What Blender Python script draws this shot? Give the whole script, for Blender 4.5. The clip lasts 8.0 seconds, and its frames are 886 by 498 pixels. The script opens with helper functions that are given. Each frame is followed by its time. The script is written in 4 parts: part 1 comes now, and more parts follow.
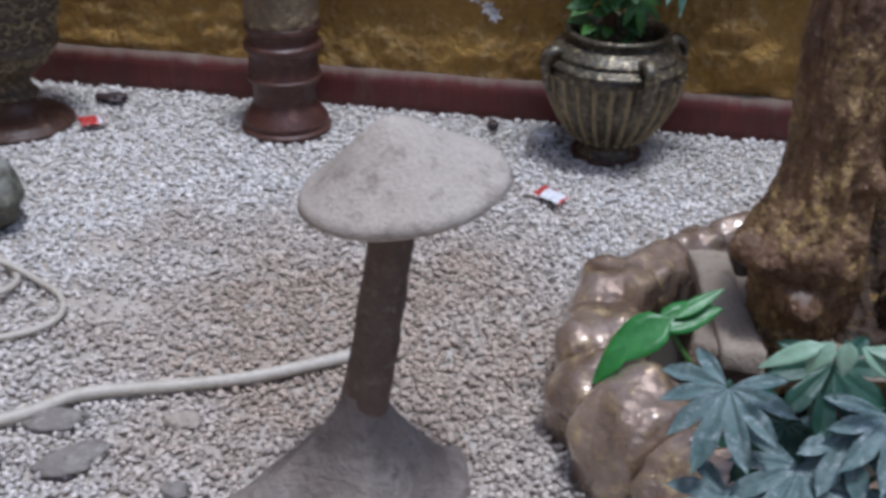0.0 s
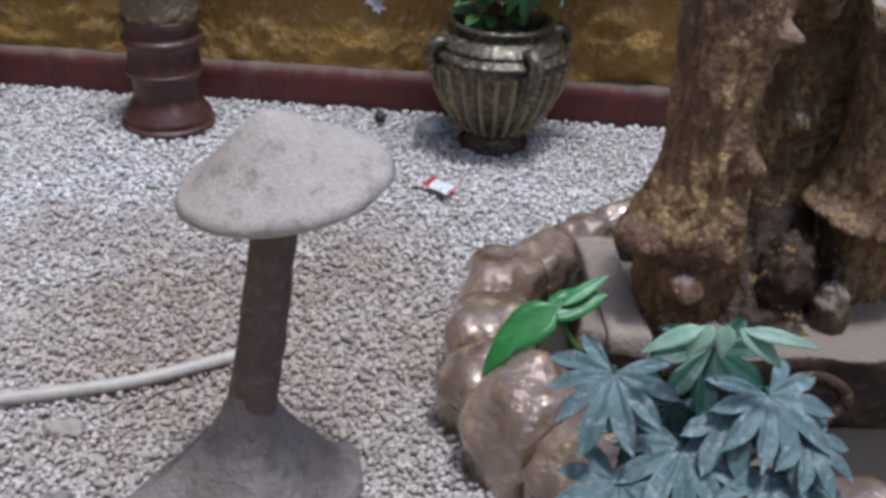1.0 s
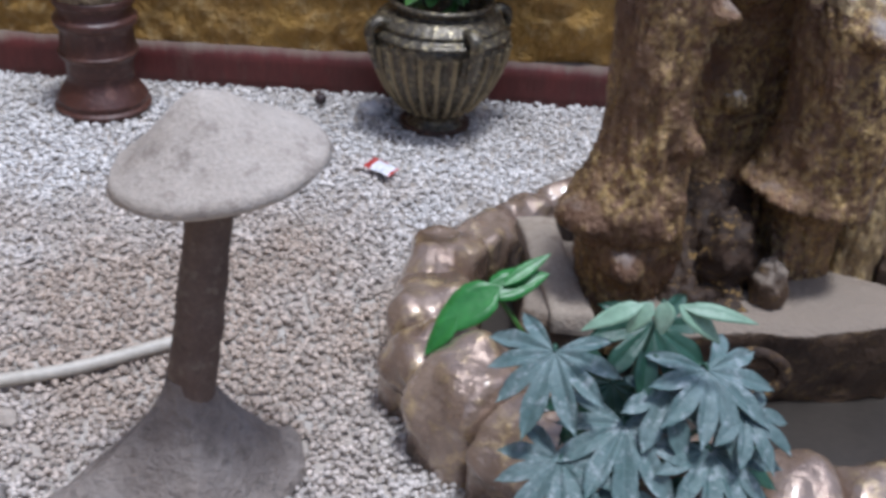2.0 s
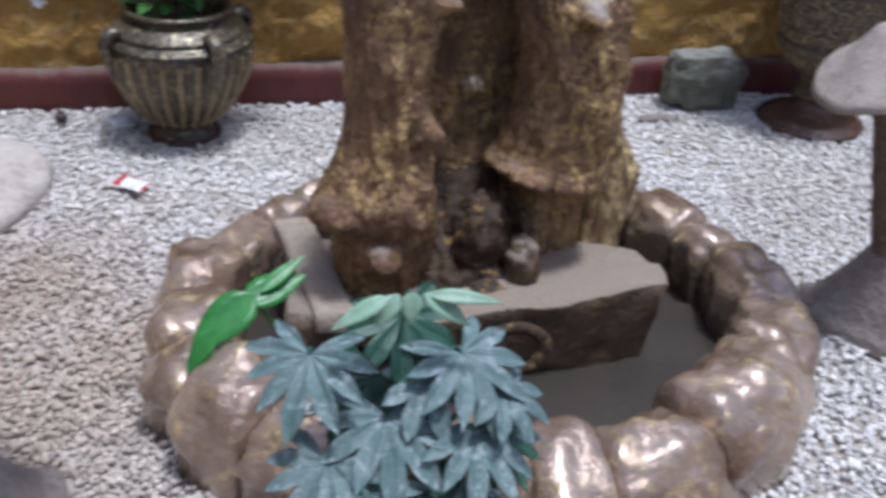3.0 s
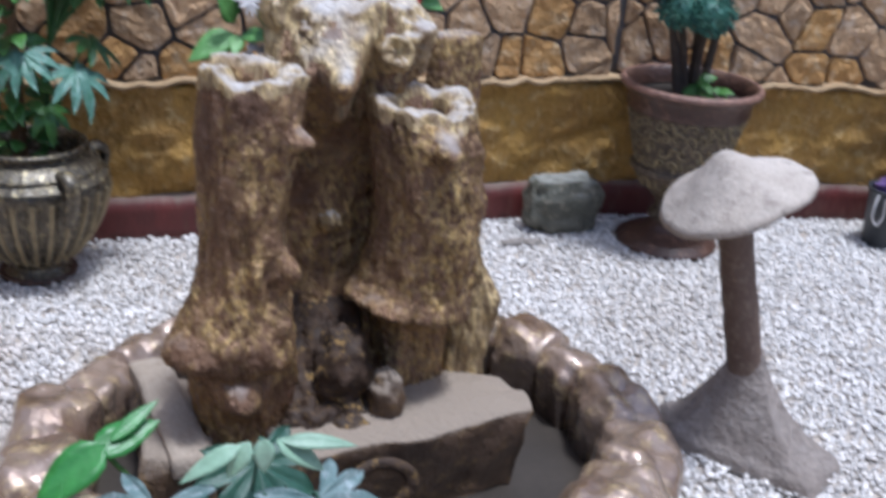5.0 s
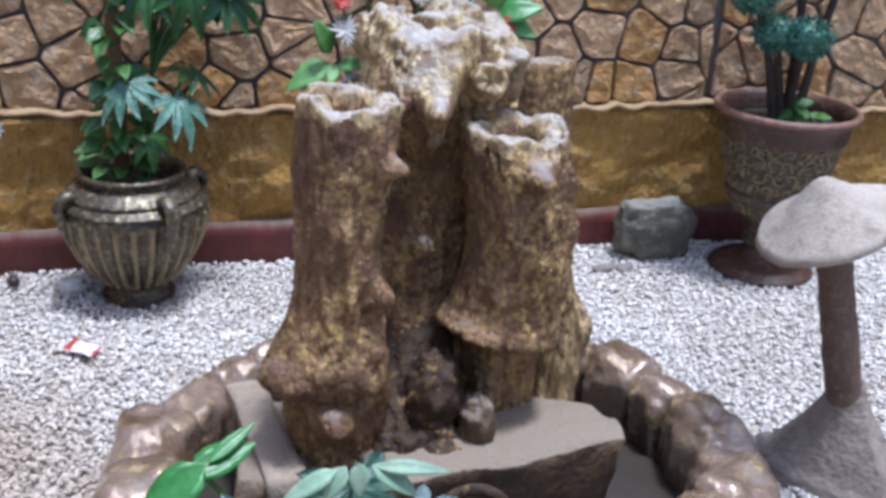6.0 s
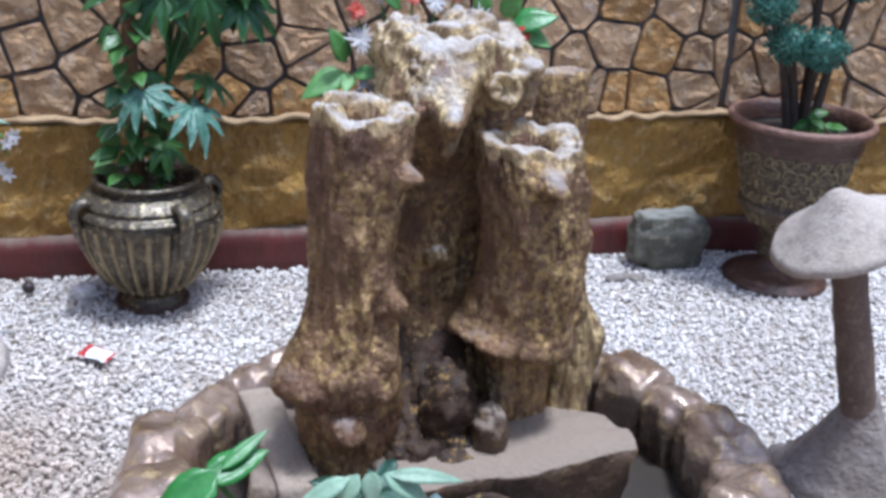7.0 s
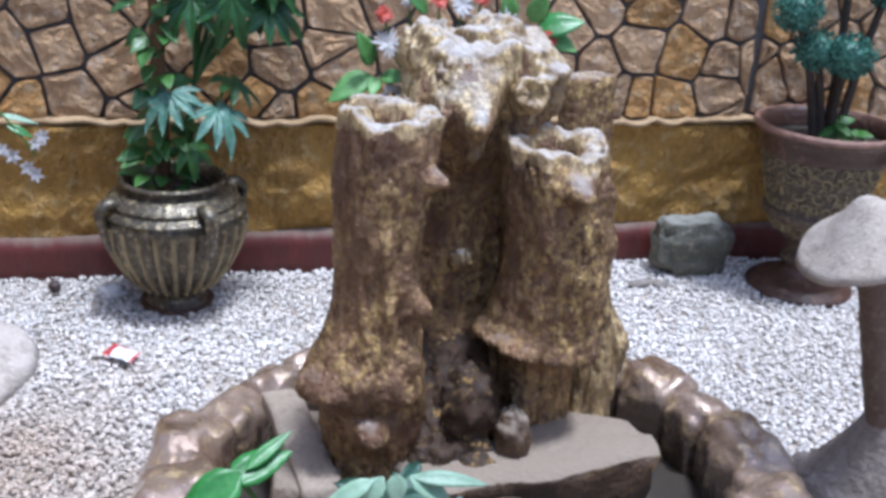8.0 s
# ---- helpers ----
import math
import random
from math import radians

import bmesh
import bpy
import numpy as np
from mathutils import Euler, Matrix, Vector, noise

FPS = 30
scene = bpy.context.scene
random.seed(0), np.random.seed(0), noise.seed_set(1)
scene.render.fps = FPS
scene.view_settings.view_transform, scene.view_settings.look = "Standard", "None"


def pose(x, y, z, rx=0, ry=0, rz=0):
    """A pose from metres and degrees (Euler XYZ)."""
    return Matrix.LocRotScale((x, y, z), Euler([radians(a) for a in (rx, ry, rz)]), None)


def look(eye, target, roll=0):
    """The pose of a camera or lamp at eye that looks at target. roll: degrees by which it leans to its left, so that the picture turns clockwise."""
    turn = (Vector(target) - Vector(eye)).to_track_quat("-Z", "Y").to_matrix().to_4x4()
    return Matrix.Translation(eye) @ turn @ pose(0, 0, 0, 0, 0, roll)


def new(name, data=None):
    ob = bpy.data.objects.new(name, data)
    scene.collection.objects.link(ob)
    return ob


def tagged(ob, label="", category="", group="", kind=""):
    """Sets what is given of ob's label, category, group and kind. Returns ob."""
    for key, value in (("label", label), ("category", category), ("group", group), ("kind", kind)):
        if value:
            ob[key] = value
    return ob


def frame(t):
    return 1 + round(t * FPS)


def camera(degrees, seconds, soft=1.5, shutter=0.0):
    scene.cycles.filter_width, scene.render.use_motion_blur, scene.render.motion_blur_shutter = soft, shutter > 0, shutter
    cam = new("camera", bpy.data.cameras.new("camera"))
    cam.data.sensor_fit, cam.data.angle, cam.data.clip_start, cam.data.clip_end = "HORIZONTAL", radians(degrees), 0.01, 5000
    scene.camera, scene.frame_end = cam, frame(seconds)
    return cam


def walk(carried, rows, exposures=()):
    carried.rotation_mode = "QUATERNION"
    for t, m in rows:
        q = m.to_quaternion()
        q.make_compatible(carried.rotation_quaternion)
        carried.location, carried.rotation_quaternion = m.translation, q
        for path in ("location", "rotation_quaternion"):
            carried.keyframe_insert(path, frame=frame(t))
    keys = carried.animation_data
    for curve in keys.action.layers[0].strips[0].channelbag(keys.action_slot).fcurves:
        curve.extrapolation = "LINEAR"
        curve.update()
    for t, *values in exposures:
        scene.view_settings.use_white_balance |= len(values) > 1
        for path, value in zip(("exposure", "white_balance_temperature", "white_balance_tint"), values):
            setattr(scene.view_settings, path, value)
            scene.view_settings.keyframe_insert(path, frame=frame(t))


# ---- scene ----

cam = camera(44.4, 8.0, soft=3.4, shutter=0.5)
PATH = [
    (0.0, (-0.1420, -0.0458, 1.6262), (-0.3982, 1.6758, 0.6410), 1.51),
    (0.5, (-0.1283, -0.0305, 1.6236), (-0.2847, 1.6965, 0.6270), 2.32),
    (1.0, (-0.1206, -0.0268, 1.6230), (-0.1877, 1.7078, 0.6297), 2.96),
    (2.3, (-0.0916, -0.0109, 1.6075), (0.0112, 1.7085, 0.5911), 3.74),
    (2.5, (-0.0727, -0.0156, 1.6171), (0.1033, 1.7025, 0.6085), 3.52),
    (3.0, (-0.0251, -0.0105, 1.6204), (0.3885, 1.6714, 0.6204), 3.93),
    (3.5, (0.0027, 0.0028, 1.6192), (0.5762, 1.6387, 0.6217), 4.72),
    (4.0, (0.0244, 0.0072, 1.6169), (0.6995, 1.6206, 0.6468), 5.27),
    (4.5, (0.0350, 0.0105, 1.6286), (0.7316, 1.6307, 0.6854), 5.29),
    (4.8, (0.0327, 0.0095, 1.6395), (0.7089, 1.6913, 0.7942), 5.10),
    (5.0, (0.0269, 0.0059, 1.6497), (0.6647, 1.7283, 0.8582), 4.90),
    (5.2, (0.0188, -0.0042, 1.6592), (0.6159, 1.7466, 0.8989), 4.46),
    (6.3, (0.0097, 0.0049, 1.6619), (0.4838, 1.7910, 0.8969), 3.21),
    (6.5, (0.0091, 0.0022, 1.6633), (0.4802, 1.7888, 0.8977), 3.31),
    (7.0, (0.0075, 0.0013, 1.6626), (0.4734, 1.7959, 0.9129), 3.33),
    (7.5, (0.0000, -0.0000, 1.6619), (0.4549, 1.7968, 0.9104), 3.51),
    (8.0, (-0.0046, -0.0004, 1.6625), (0.4256, 1.8052, 0.9176), 3.48),
]
walk(cam, [(t, look(eye, target, roll)) for t, eye, target, roll in PATH], exposures=[(0.0, -0.17, 5520, 10), (2.5, 0.19, 5540, 10), (4.5, 0.44, 5500, 10), (8.0, 0.68, 5360, 10)])

# ---- light: a bright hazy sky over an open courtyard ----
SUN_EL, SUN_AZ = 80.0, 130.0          # azimuth from +y towards +x
world = bpy.data.worlds.new("sky")
scene.world = world
world.use_nodes = True
wn = world.node_tree
sky = wn.nodes.new("ShaderNodeTexSky")
sky.sky_type, sky.sun_disc = "NISHITA", False
sky.sun_elevation, sky.sun_rotation = radians(SUN_EL), radians(SUN_AZ)
sky.dust_density = 3.0
wn.links.new(sky.outputs[0], wn.nodes["Background"].inputs[0])
wn.nodes["Background"].inputs[1].default_value = 0.13
sun = new("sun", bpy.data.lights.new("sun", "SUN"))
sun.data.energy, sun.data.angle, sun.data.color = 2.5, radians(9), (1.0, 0.98, 0.95)
sun.matrix_world = look((0, 0, 6), (-math.sin(radians(SUN_AZ)) * math.cos(radians(SUN_EL)),
                                    -math.cos(radians(SUN_AZ)) * math.cos(radians(SUN_EL)), 6 - math.sin(radians(SUN_EL))))


# ---- materials ----
def material(name, c1, c2, scale=8.0, rough=0.6, bump=0.2, fine=60.0, c3=None, metallic=0.0, stretch=(1, 1, 1),
             spread=0.5, island=0.0, objrand=0.0, dust=None, rough_var=0.0, coat=0.0, dist=0.01, dust_from=0.45, patch=None, flecks=2.3, fleck_at=0.53, field=0.30, soft_fleck=0.12):
    """Two noises mix the base colours; a third colour comes as flecks gathered in fields; dust settles on faces that look up."""
    m = bpy.data.materials.new(name)
    m.use_nodes = True
    nt = m.node_tree
    N, L = nt.nodes, nt.links
    bsdf = N["Principled BSDF"]
    geo, tc = N.new("ShaderNodeNewGeometry"), N.new("ShaderNodeTexCoord")
    mp = N.new("ShaderNodeMapping")
    mp.inputs["Scale"].default_value = stretch
    L.new(geo.outputs["Position"], mp.inputs["Vector"])

    def tex(s, detail, rgh=0.6):
        n = N.new("ShaderNodeTexNoise")
        n.inputs["Scale"].default_value, n.inputs["Detail"].default_value, n.inputs["Roughness"].default_value = s, detail, rgh
        L.new(mp.outputs[0], n.inputs["Vector"])
        return n.outputs["Fac"]

    def ramp(fac, lo, hi):
        r = N.new("ShaderNodeMapRange")
        r.inputs["From Min"].default_value, r.inputs["From Max"].default_value = lo, hi
        L.new(fac, r.inputs["Value"])
        return r.outputs[0]

    def mix(fac, a, b):
        x = N.new("ShaderNodeMix")
        x.data_type = "RGBA"
        for sock, v in ((x.inputs[0], fac), (x.inputs[6], a), (x.inputs[7], b)):
            if isinstance(v, (tuple, float, int)):
                sock.default_value = (*v, 1) if isinstance(v, tuple) else v
            else:
                L.new(v, sock)
        return x.outputs[2]

    big, small = tex(scale, 5), tex(fine, 4)
    col = mix(ramp(big, 0.5 - spread * 0.4, 0.5 + spread * 0.4), c1, c2)
    if c3:
        fl = N.new("ShaderNodeMath")
        fl.operation = "MULTIPLY"
        L.new(ramp(tex(scale * flecks, 6, 0.7), fleck_at, fleck_at + soft_fleck), fl.inputs[0])
        L.new(ramp(tex(scale * 0.9 + 1.0, 3), field - 0.10, field + 0.08), fl.inputs[1])
        col = mix(fl.outputs[0], col, c3)
    if patch:
        stain, centre, wide = patch
        vd = N.new("ShaderNodeVectorMath")
        vd.operation = "DISTANCE"
        L.new(geo.outputs["Position"], vd.inputs[0])
        vd.inputs[1].default_value = (*centre, 0)
        pm = N.new("ShaderNodeMath")
        pm.operation = "MULTIPLY_ADD"
        L.new(tex(3.0, 5), pm.inputs[0])
        pm.inputs[1].default_value = -1.4
        L.new(vd.outputs["Value"], pm.inputs[2])
        col = mix(ramp(pm.outputs[0], wide - 0.7, wide - 1.5), col, stain)
    hsv = N.new("ShaderNodeHueSaturation")
    val = N.new("ShaderNodeMath")
    val.operation = "MULTIPLY_ADD"
    L.new(small, val.inputs[0])
    val.inputs[1].default_value, val.inputs[2].default_value = 0.7, 0.65
    last = val.outputs[0]
    for amount, src in ((island, geo.outputs["Random Per Island"]), (objrand, None)):
        if amount:
            if src is None:
                src = N.new("ShaderNodeObjectInfo").outputs["Random"]
            rr = N.new("ShaderNodeMapRange")
            rr.inputs["To Min"].default_value, rr.inputs["To Max"].default_value = 1 - amount, 1 + amount
            L.new(src, rr.inputs["Value"])
            mm = N.new("ShaderNodeMath")
            mm.operation = "MULTIPLY"
            L.new(last, mm.inputs[0])
            L.new(rr.outputs[0], mm.inputs[1])
            last = mm.outputs[0]
    L.new(last, hsv.inputs["Value"])
    L.new(col, hsv.inputs["Color"])
    col = hsv.outputs[0]
    rsock = None
    if rough_var:
        rr = N.new("ShaderNodeMapRange")
        rr.inputs["From Min"].default_value, rr.inputs["From Max"].default_value = 0.35, 0.65
        rr.inputs["To Min"].default_value, rr.inputs["To Max"].default_value = rough - rough_var, rough + rough_var
        L.new(tex(scale * 3, 4), rr.inputs["Value"])
        rsock = rr.outputs[0]
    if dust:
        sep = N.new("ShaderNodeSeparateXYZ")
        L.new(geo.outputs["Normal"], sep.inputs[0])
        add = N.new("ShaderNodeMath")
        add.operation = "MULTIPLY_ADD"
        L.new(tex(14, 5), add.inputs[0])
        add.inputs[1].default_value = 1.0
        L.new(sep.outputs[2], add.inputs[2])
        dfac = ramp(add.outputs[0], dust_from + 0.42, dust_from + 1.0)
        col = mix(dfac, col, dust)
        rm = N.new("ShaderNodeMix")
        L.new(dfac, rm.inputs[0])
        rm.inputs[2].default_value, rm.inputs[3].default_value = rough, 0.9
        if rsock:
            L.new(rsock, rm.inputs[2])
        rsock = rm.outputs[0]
    L.new(col, bsdf.inputs["Base Color"])
    bsdf.inputs["Roughness"].default_value = rough
    if rsock:
        L.new(rsock, bsdf.inputs["Roughness"])
    bsdf.inputs["Metallic"].default_value = metallic
    bsdf.inputs["Coat Weight"].default_value = coat
    bsdf.inputs["Coat Roughness"].default_value = 0.14
    b = N.new("ShaderNodeBump")
    b.inputs["Strength"].default_value, b.inputs["Distance"].default_value = bump, dist
    sm = N.new("ShaderNodeMath")
    sm.operation = "ADD"
    L.new(tex(scale * 4, 6), sm.inputs[0])
    L.new(small, sm.inputs[1])
    L.new(sm.outputs[0], b.inputs["Height"])
    L.new(b.outputs[0], bsdf.inputs["Normal"])
    return m


GRAVEL = material("gravel", (0.585, 0.54, 0.495), (0.75, 0.725, 0.705), 1.2, 0.85, 0.2, 90, island=0.30, spread=0.6, patch=((0.46, 0.37, 0.30), (-0.70, 2.25), 1.12))
GROUND = material("gritty_ground", (0.42, 0.35, 0.29), (0.52, 0.48, 0.43), 5, 0.95, 0.6, 120)
PLASTER = material("ochre_plaster", (0.53, 0.305, 0.062), (0.32, 0.17, 0.042), 4.0, 0.62, 1.0, 34, c3=(0.54, 0.36, 0.14), rough_var=0.12, stretch=(1.3, 1, 1.0), dist=0.035, flecks=4, spread=0.6)
UPSTONE = material("wall_stone", (0.60, 0.40, 0.23), (0.46, 0.27, 0.125), 7, 0.62, 1.0, 55, c3=(0.62, 0.47, 0.33), objrand=0.22, dist=0.02)
ORANGESTONE = material("orange_wall_stone", (0.56, 0.31, 0.10), (0.42, 0.215, 0.065), 7, 0.6, 1.0, 55, c3=(0.60, 0.43, 0.24), objrand=0.2, dist=0.02)
MORTAR = material("mortar", (0.085, 0.078, 0.075), (0.14, 0.125, 0.12), 20, 0.9, 0.4, 90)
LEDGE = material("ledge_plaster", (0.46, 0.33, 0.19), (0.33, 0.21, 0.10), 9, 0.85, 0.4, 60)
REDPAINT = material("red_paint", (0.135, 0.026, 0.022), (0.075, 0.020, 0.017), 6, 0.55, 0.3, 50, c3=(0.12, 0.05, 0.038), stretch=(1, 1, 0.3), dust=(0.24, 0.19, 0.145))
PLAIN = material("render_wall", (0.40, 0.27, 0.14), (0.34, 0.23, 0.12), 3, 0.85, 0.3, 40)
CEMENT = material("mushroom_cement", (0.42, 0.355, 0.295), (0.51, 0.44, 0.375), 9, 0.9, 0.45, 130, c3=(0.33, 0.275, 0.23))
STEM = material("brown_cement", (0.105, 0.065, 0.048), (0.15, 0.10, 0.075), 14, 0.75, 0.4, 90, c3=(0.20, 0.15, 0.11))
BASECEM = material("grey_cement", (0.21, 0.17, 0.145), (0.31, 0.265, 0.235), 9, 0.85, 0.9, 40, c3=(0.11, 0.09, 0.075), dist=0.014, flecks=1.6, fleck_at=0.54, soft_fleck=0.2)
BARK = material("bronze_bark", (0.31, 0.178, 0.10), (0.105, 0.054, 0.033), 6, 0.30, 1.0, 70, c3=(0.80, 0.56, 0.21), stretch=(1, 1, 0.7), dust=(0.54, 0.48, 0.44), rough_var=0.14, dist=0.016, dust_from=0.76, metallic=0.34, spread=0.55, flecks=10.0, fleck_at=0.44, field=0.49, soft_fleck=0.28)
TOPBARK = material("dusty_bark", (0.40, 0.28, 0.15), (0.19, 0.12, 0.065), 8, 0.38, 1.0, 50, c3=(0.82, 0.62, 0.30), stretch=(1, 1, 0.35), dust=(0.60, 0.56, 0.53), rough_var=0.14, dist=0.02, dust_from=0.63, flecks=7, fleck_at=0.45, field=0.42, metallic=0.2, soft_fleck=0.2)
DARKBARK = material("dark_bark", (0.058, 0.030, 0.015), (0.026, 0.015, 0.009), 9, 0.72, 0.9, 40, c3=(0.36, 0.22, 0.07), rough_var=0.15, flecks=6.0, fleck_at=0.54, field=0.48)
RIM = material("lacquered_stone", (0.45, 0.34, 0.265), (0.16, 0.095, 0.062), 5, 0.20, 0.75, 26, c3=(0.74, 0.56, 0.30), rough_var=0.09, coat=1.0, metallic=0.36, spread=0.42, flecks=4.0, fleck_at=0.50, field=0.47, dist=0.012, soft_fleck=0.2)
SLABTOP = material("dusty_concrete", (0.42, 0.345, 0.27), (0.32, 0.255, 0.195), 8, 0.9, 0.5, 90, c3=(0.27, 0.21, 0.16))
SLABROCK = material("slab_rock", (0.135, 0.083, 0.05), (0.07, 0.043, 0.028), 8, 0.42, 0.9, 50, c3=(0.24, 0.15, 0.065), dust=(0.27, 0.215, 0.165), dust_from=0.25)
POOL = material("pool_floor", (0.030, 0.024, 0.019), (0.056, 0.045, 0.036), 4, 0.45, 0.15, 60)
GLAZE = material("bronze_glaze", (0.065, 0.055, 0.042), (0.13, 0.11, 0.078), 12, 0.27, 0.3, 50, c3=(0.40, 0.33, 0.19), metallic=0.4, rough_var=0.1, flecks=3.5)
TERRA = material("brown_glaze", (0.082, 0.040, 0.028), (0.055, 0.030, 0.022), 9, 0.4, 0.4, 50, c3=(0.16, 0.085, 0.055), rough_var=0.1)
DRUM = material("carved_tan", (0.28, 0.20, 0.115), (0.16, 0.11, 0.065), 14, 0.6, 0.8, 40, c3=(0.40, 0.31, 0.18), dist=0.015)
WORNLIP = material("worn_clay", (0.30, 0.165, 0.12), (0.13, 0.068, 0.048), 22, 0.5, 0.5, 60)
ORNATE = material("ornate_relief", (0.06, 0.042, 0.028), (0.10, 0.07, 0.045), 30, 0.45, 0.6, 80, c3=(0.30, 0.23, 0.13))
GILT = material("gilt_glaze", (0.34, 0.275, 0.155), (0.20, 0.155, 0.09), 18, 0.32, 0.3, 60, metallic=0.4, c3=(0.12, 0.09, 0.055))
SOIL = material("soil", (0.03, 0.022, 0.016), (0.06, 0.045, 0.03), 30, 0.95, 0.6, 90)
REDBROWN = material("red_brown_glaze", (0.095, 0.036, 0.026), (0.06, 0.026, 0.02), 9, 0.42, 0.3, 50, c3=(0.15, 0.07, 0.05), rough_var=0.1)
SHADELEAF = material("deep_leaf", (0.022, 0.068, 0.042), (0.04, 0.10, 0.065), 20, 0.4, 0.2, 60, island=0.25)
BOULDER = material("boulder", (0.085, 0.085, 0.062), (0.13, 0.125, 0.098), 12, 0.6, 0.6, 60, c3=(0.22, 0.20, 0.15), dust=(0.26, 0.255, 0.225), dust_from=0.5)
HOSE = material("cream_hose", (0.55, 0.50, 0.43), (0.46, 0.41, 0.34), 12, 0.5, 0.1, 60)
LEAF = material("green_leaf", (0.042, 0.115, 0.022), (0.065, 0.17, 0.034), 20, 0.36, 0.15, 60, island=0.25)
POSYLEAF = material("posy_leaf", (0.085, 0.22, 0.045), (0.13, 0.29, 0.08), 22, 0.45, 0.25, 60, island=0.2)
DARKLEAF = material("dark_leaf", (0.018, 0.070, 0.014), (0.034, 0.105, 0.026), 20, 0.32, 0.15, 60, island=0.3)
TEALLEAF = material("teal_leaf", (0.05, 0.15, 0.085), (0.14, 0.26, 0.21), 26, 0.30, 0.3, 60, island=0.25, c3=(0.32, 0.42, 0.38), flecks=3, fleck_at=0.56)
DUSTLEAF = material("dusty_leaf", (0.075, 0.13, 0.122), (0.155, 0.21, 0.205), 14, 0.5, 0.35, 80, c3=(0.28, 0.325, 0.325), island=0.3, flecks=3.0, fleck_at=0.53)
BRIGHTLEAF = material("bright_leaf", (0.028, 0.145, 0.026), (0.05, 0.215, 0.045), 16, 0.33, 0.15, 60, island=0.15)
PALELEAF = material("pale_leaf", (0.22, 0.35, 0.23), (0.30, 0.43, 0.31), 16, 0.45, 0.15, 60, island=0.15)
TOPIARY = material("topiary_leaf", (0.035, 0.12, 0.085), (0.08, 0.21, 0.155), 30, 0.5, 0.2, 60, island=0.4)
TWIG = material("twig", (0.045, 0.03, 0.022), (0.07, 0.05, 0.035), 30, 0.8, 0.4, 90)
POLE = material("moss_pole", (0.20, 0.11, 0.05), (0.14, 0.08, 0.04), 40, 0.9, 0.7, 120)
WHITEPETAL = material("white_petal", (0.56, 0.54, 0.52), (0.44, 0.42, 0.42), 20, 0.6, 0.1, 60)
REDPETAL = material("red_petal", (0.45, 0.06, 0.03), (0.36, 0.05, 0.03), 20, 0.5, 0.1, 60)
REDPLASTIC = material("red_wrapper", (0.50, 0.05, 0.04), (0.40, 0.04, 0.04), 30, 0.3, 0.2, 60)
FOIL = material("silver_foil", (0.70, 0.70, 0.74), (0.80, 0.80, 0.82), 30, 0.25, 0.3, 60)
DARKPLASTIC = material("dark_plastic", (0.03, 0.02, 0.022), (0.05, 0.03, 0.03), 20, 0.45, 0.2, 60)
BLACKPLASTIC = material("black_bucket", (0.03, 0.033, 0.038), (0.05, 0.053, 0.06), 14, 0.45, 0.1, 60)
PURPLE = material("purple_plastic", (0.20, 0.12, 0.34), (0.28, 0.18, 0.42), 14, 0.4, 0.1, 60)
DEBRIS = material("dark_flake", (0.20, 0.175, 0.155), (0.27, 0.24, 0.215), 14, 0.9, 0.6, 60, c3=(0.34, 0.31, 0.28))


# ---- helpers ----
def mesh(name, verts, faces, mat, smooth=True):
    me = bpy.data.meshes.new(name)
    me.from_pydata([tuple(v) for v in verts], [], [tuple(f) for f in faces])
    for m in (mat if isinstance(mat, (list, tuple)) else [mat]):
        me.materials.append(m)
    if smooth:
        me.shade_smooth()
    me.update()
    return me


def part(name, data, parent, label=""):
    ob = new(name, data)
    ob.parent = parent
    return tagged(ob, label)


def thing(name, label, category, loc=(0, 0, 0), group="", data=None):
    ob = new(name, data)
    ob.location = loc
    return tagged(ob, label, category, group)


def structure(name, data, label=""):
    return tagged(new(name, data), label, kind="structure")


def fbm(p, octaves=3):
    return noise.fractal(Vector(p), 1.0, 2.0, octaves)


def join(*pieces):
    verts, faces = [], []
    for v, f in pieces:
        o = len(verts)
        verts += [tuple(p) for p in v]
        faces += [tuple(i + o for i in q) for q in f]
    return verts, faces


def moved(vf, m):
    return [m @ Vector(p) for p in vf[0]], vf[1]


def grid_faces(nu, nv, wrap=True):
    """Faces of nv rows of nu points."""
    out = []
    for j in range(nv - 1):
        for i in range(nu if wrap else nu - 1):
            k = (i + 1) % nu
            out.append((j * nu + i, j * nu + k, (j + 1) * nu + k, (j + 1) * nu + i))
    return out


def lathe(profile, seg=48, flute=None, cap=True):
    """Turned shape from (radius, z) pairs; flute(angle, radius, z) changes the radius."""
    verts = []
    for r, z in profile:
        for i in range(seg):
            a = math.tau * i / seg
            rr = flute(a, r, z) if flute else r
            verts.append((rr * math.cos(a), rr * math.sin(a), z))
    faces = grid_faces(seg, len(profile))
    if cap:
        faces.append(tuple(reversed(range(seg))))
        n = len(verts)
        faces.append(tuple(range(n - seg, n)))
    return verts, faces


def smooth_profile(points, n=40):
    """A smooth run through (radius, z) pairs."""
    pts = [Vector((r, z)) for r, z in points]
    out = []
    steps = max(2, n // (len(pts) - 1))
    for i in range(len(pts) - 1):
        p0, p1, p2, p3 = pts[max(i - 1, 0)], pts[i], pts[i + 1], pts[min(i + 2, len(pts) - 1)]
        for k in range(steps):
            t = k / steps
            q = 0.5 * ((2 * p1) + (p2 - p0) * t + (2 * p0 - 5 * p1 + 4 * p2 - p3) * t * t + (3 * p1 - p0 - 3 * p2 + p3) * t ** 3)
            out.append((max(q.x, 0.002), q.y))
    out.append(tuple(pts[-1]))
    return out


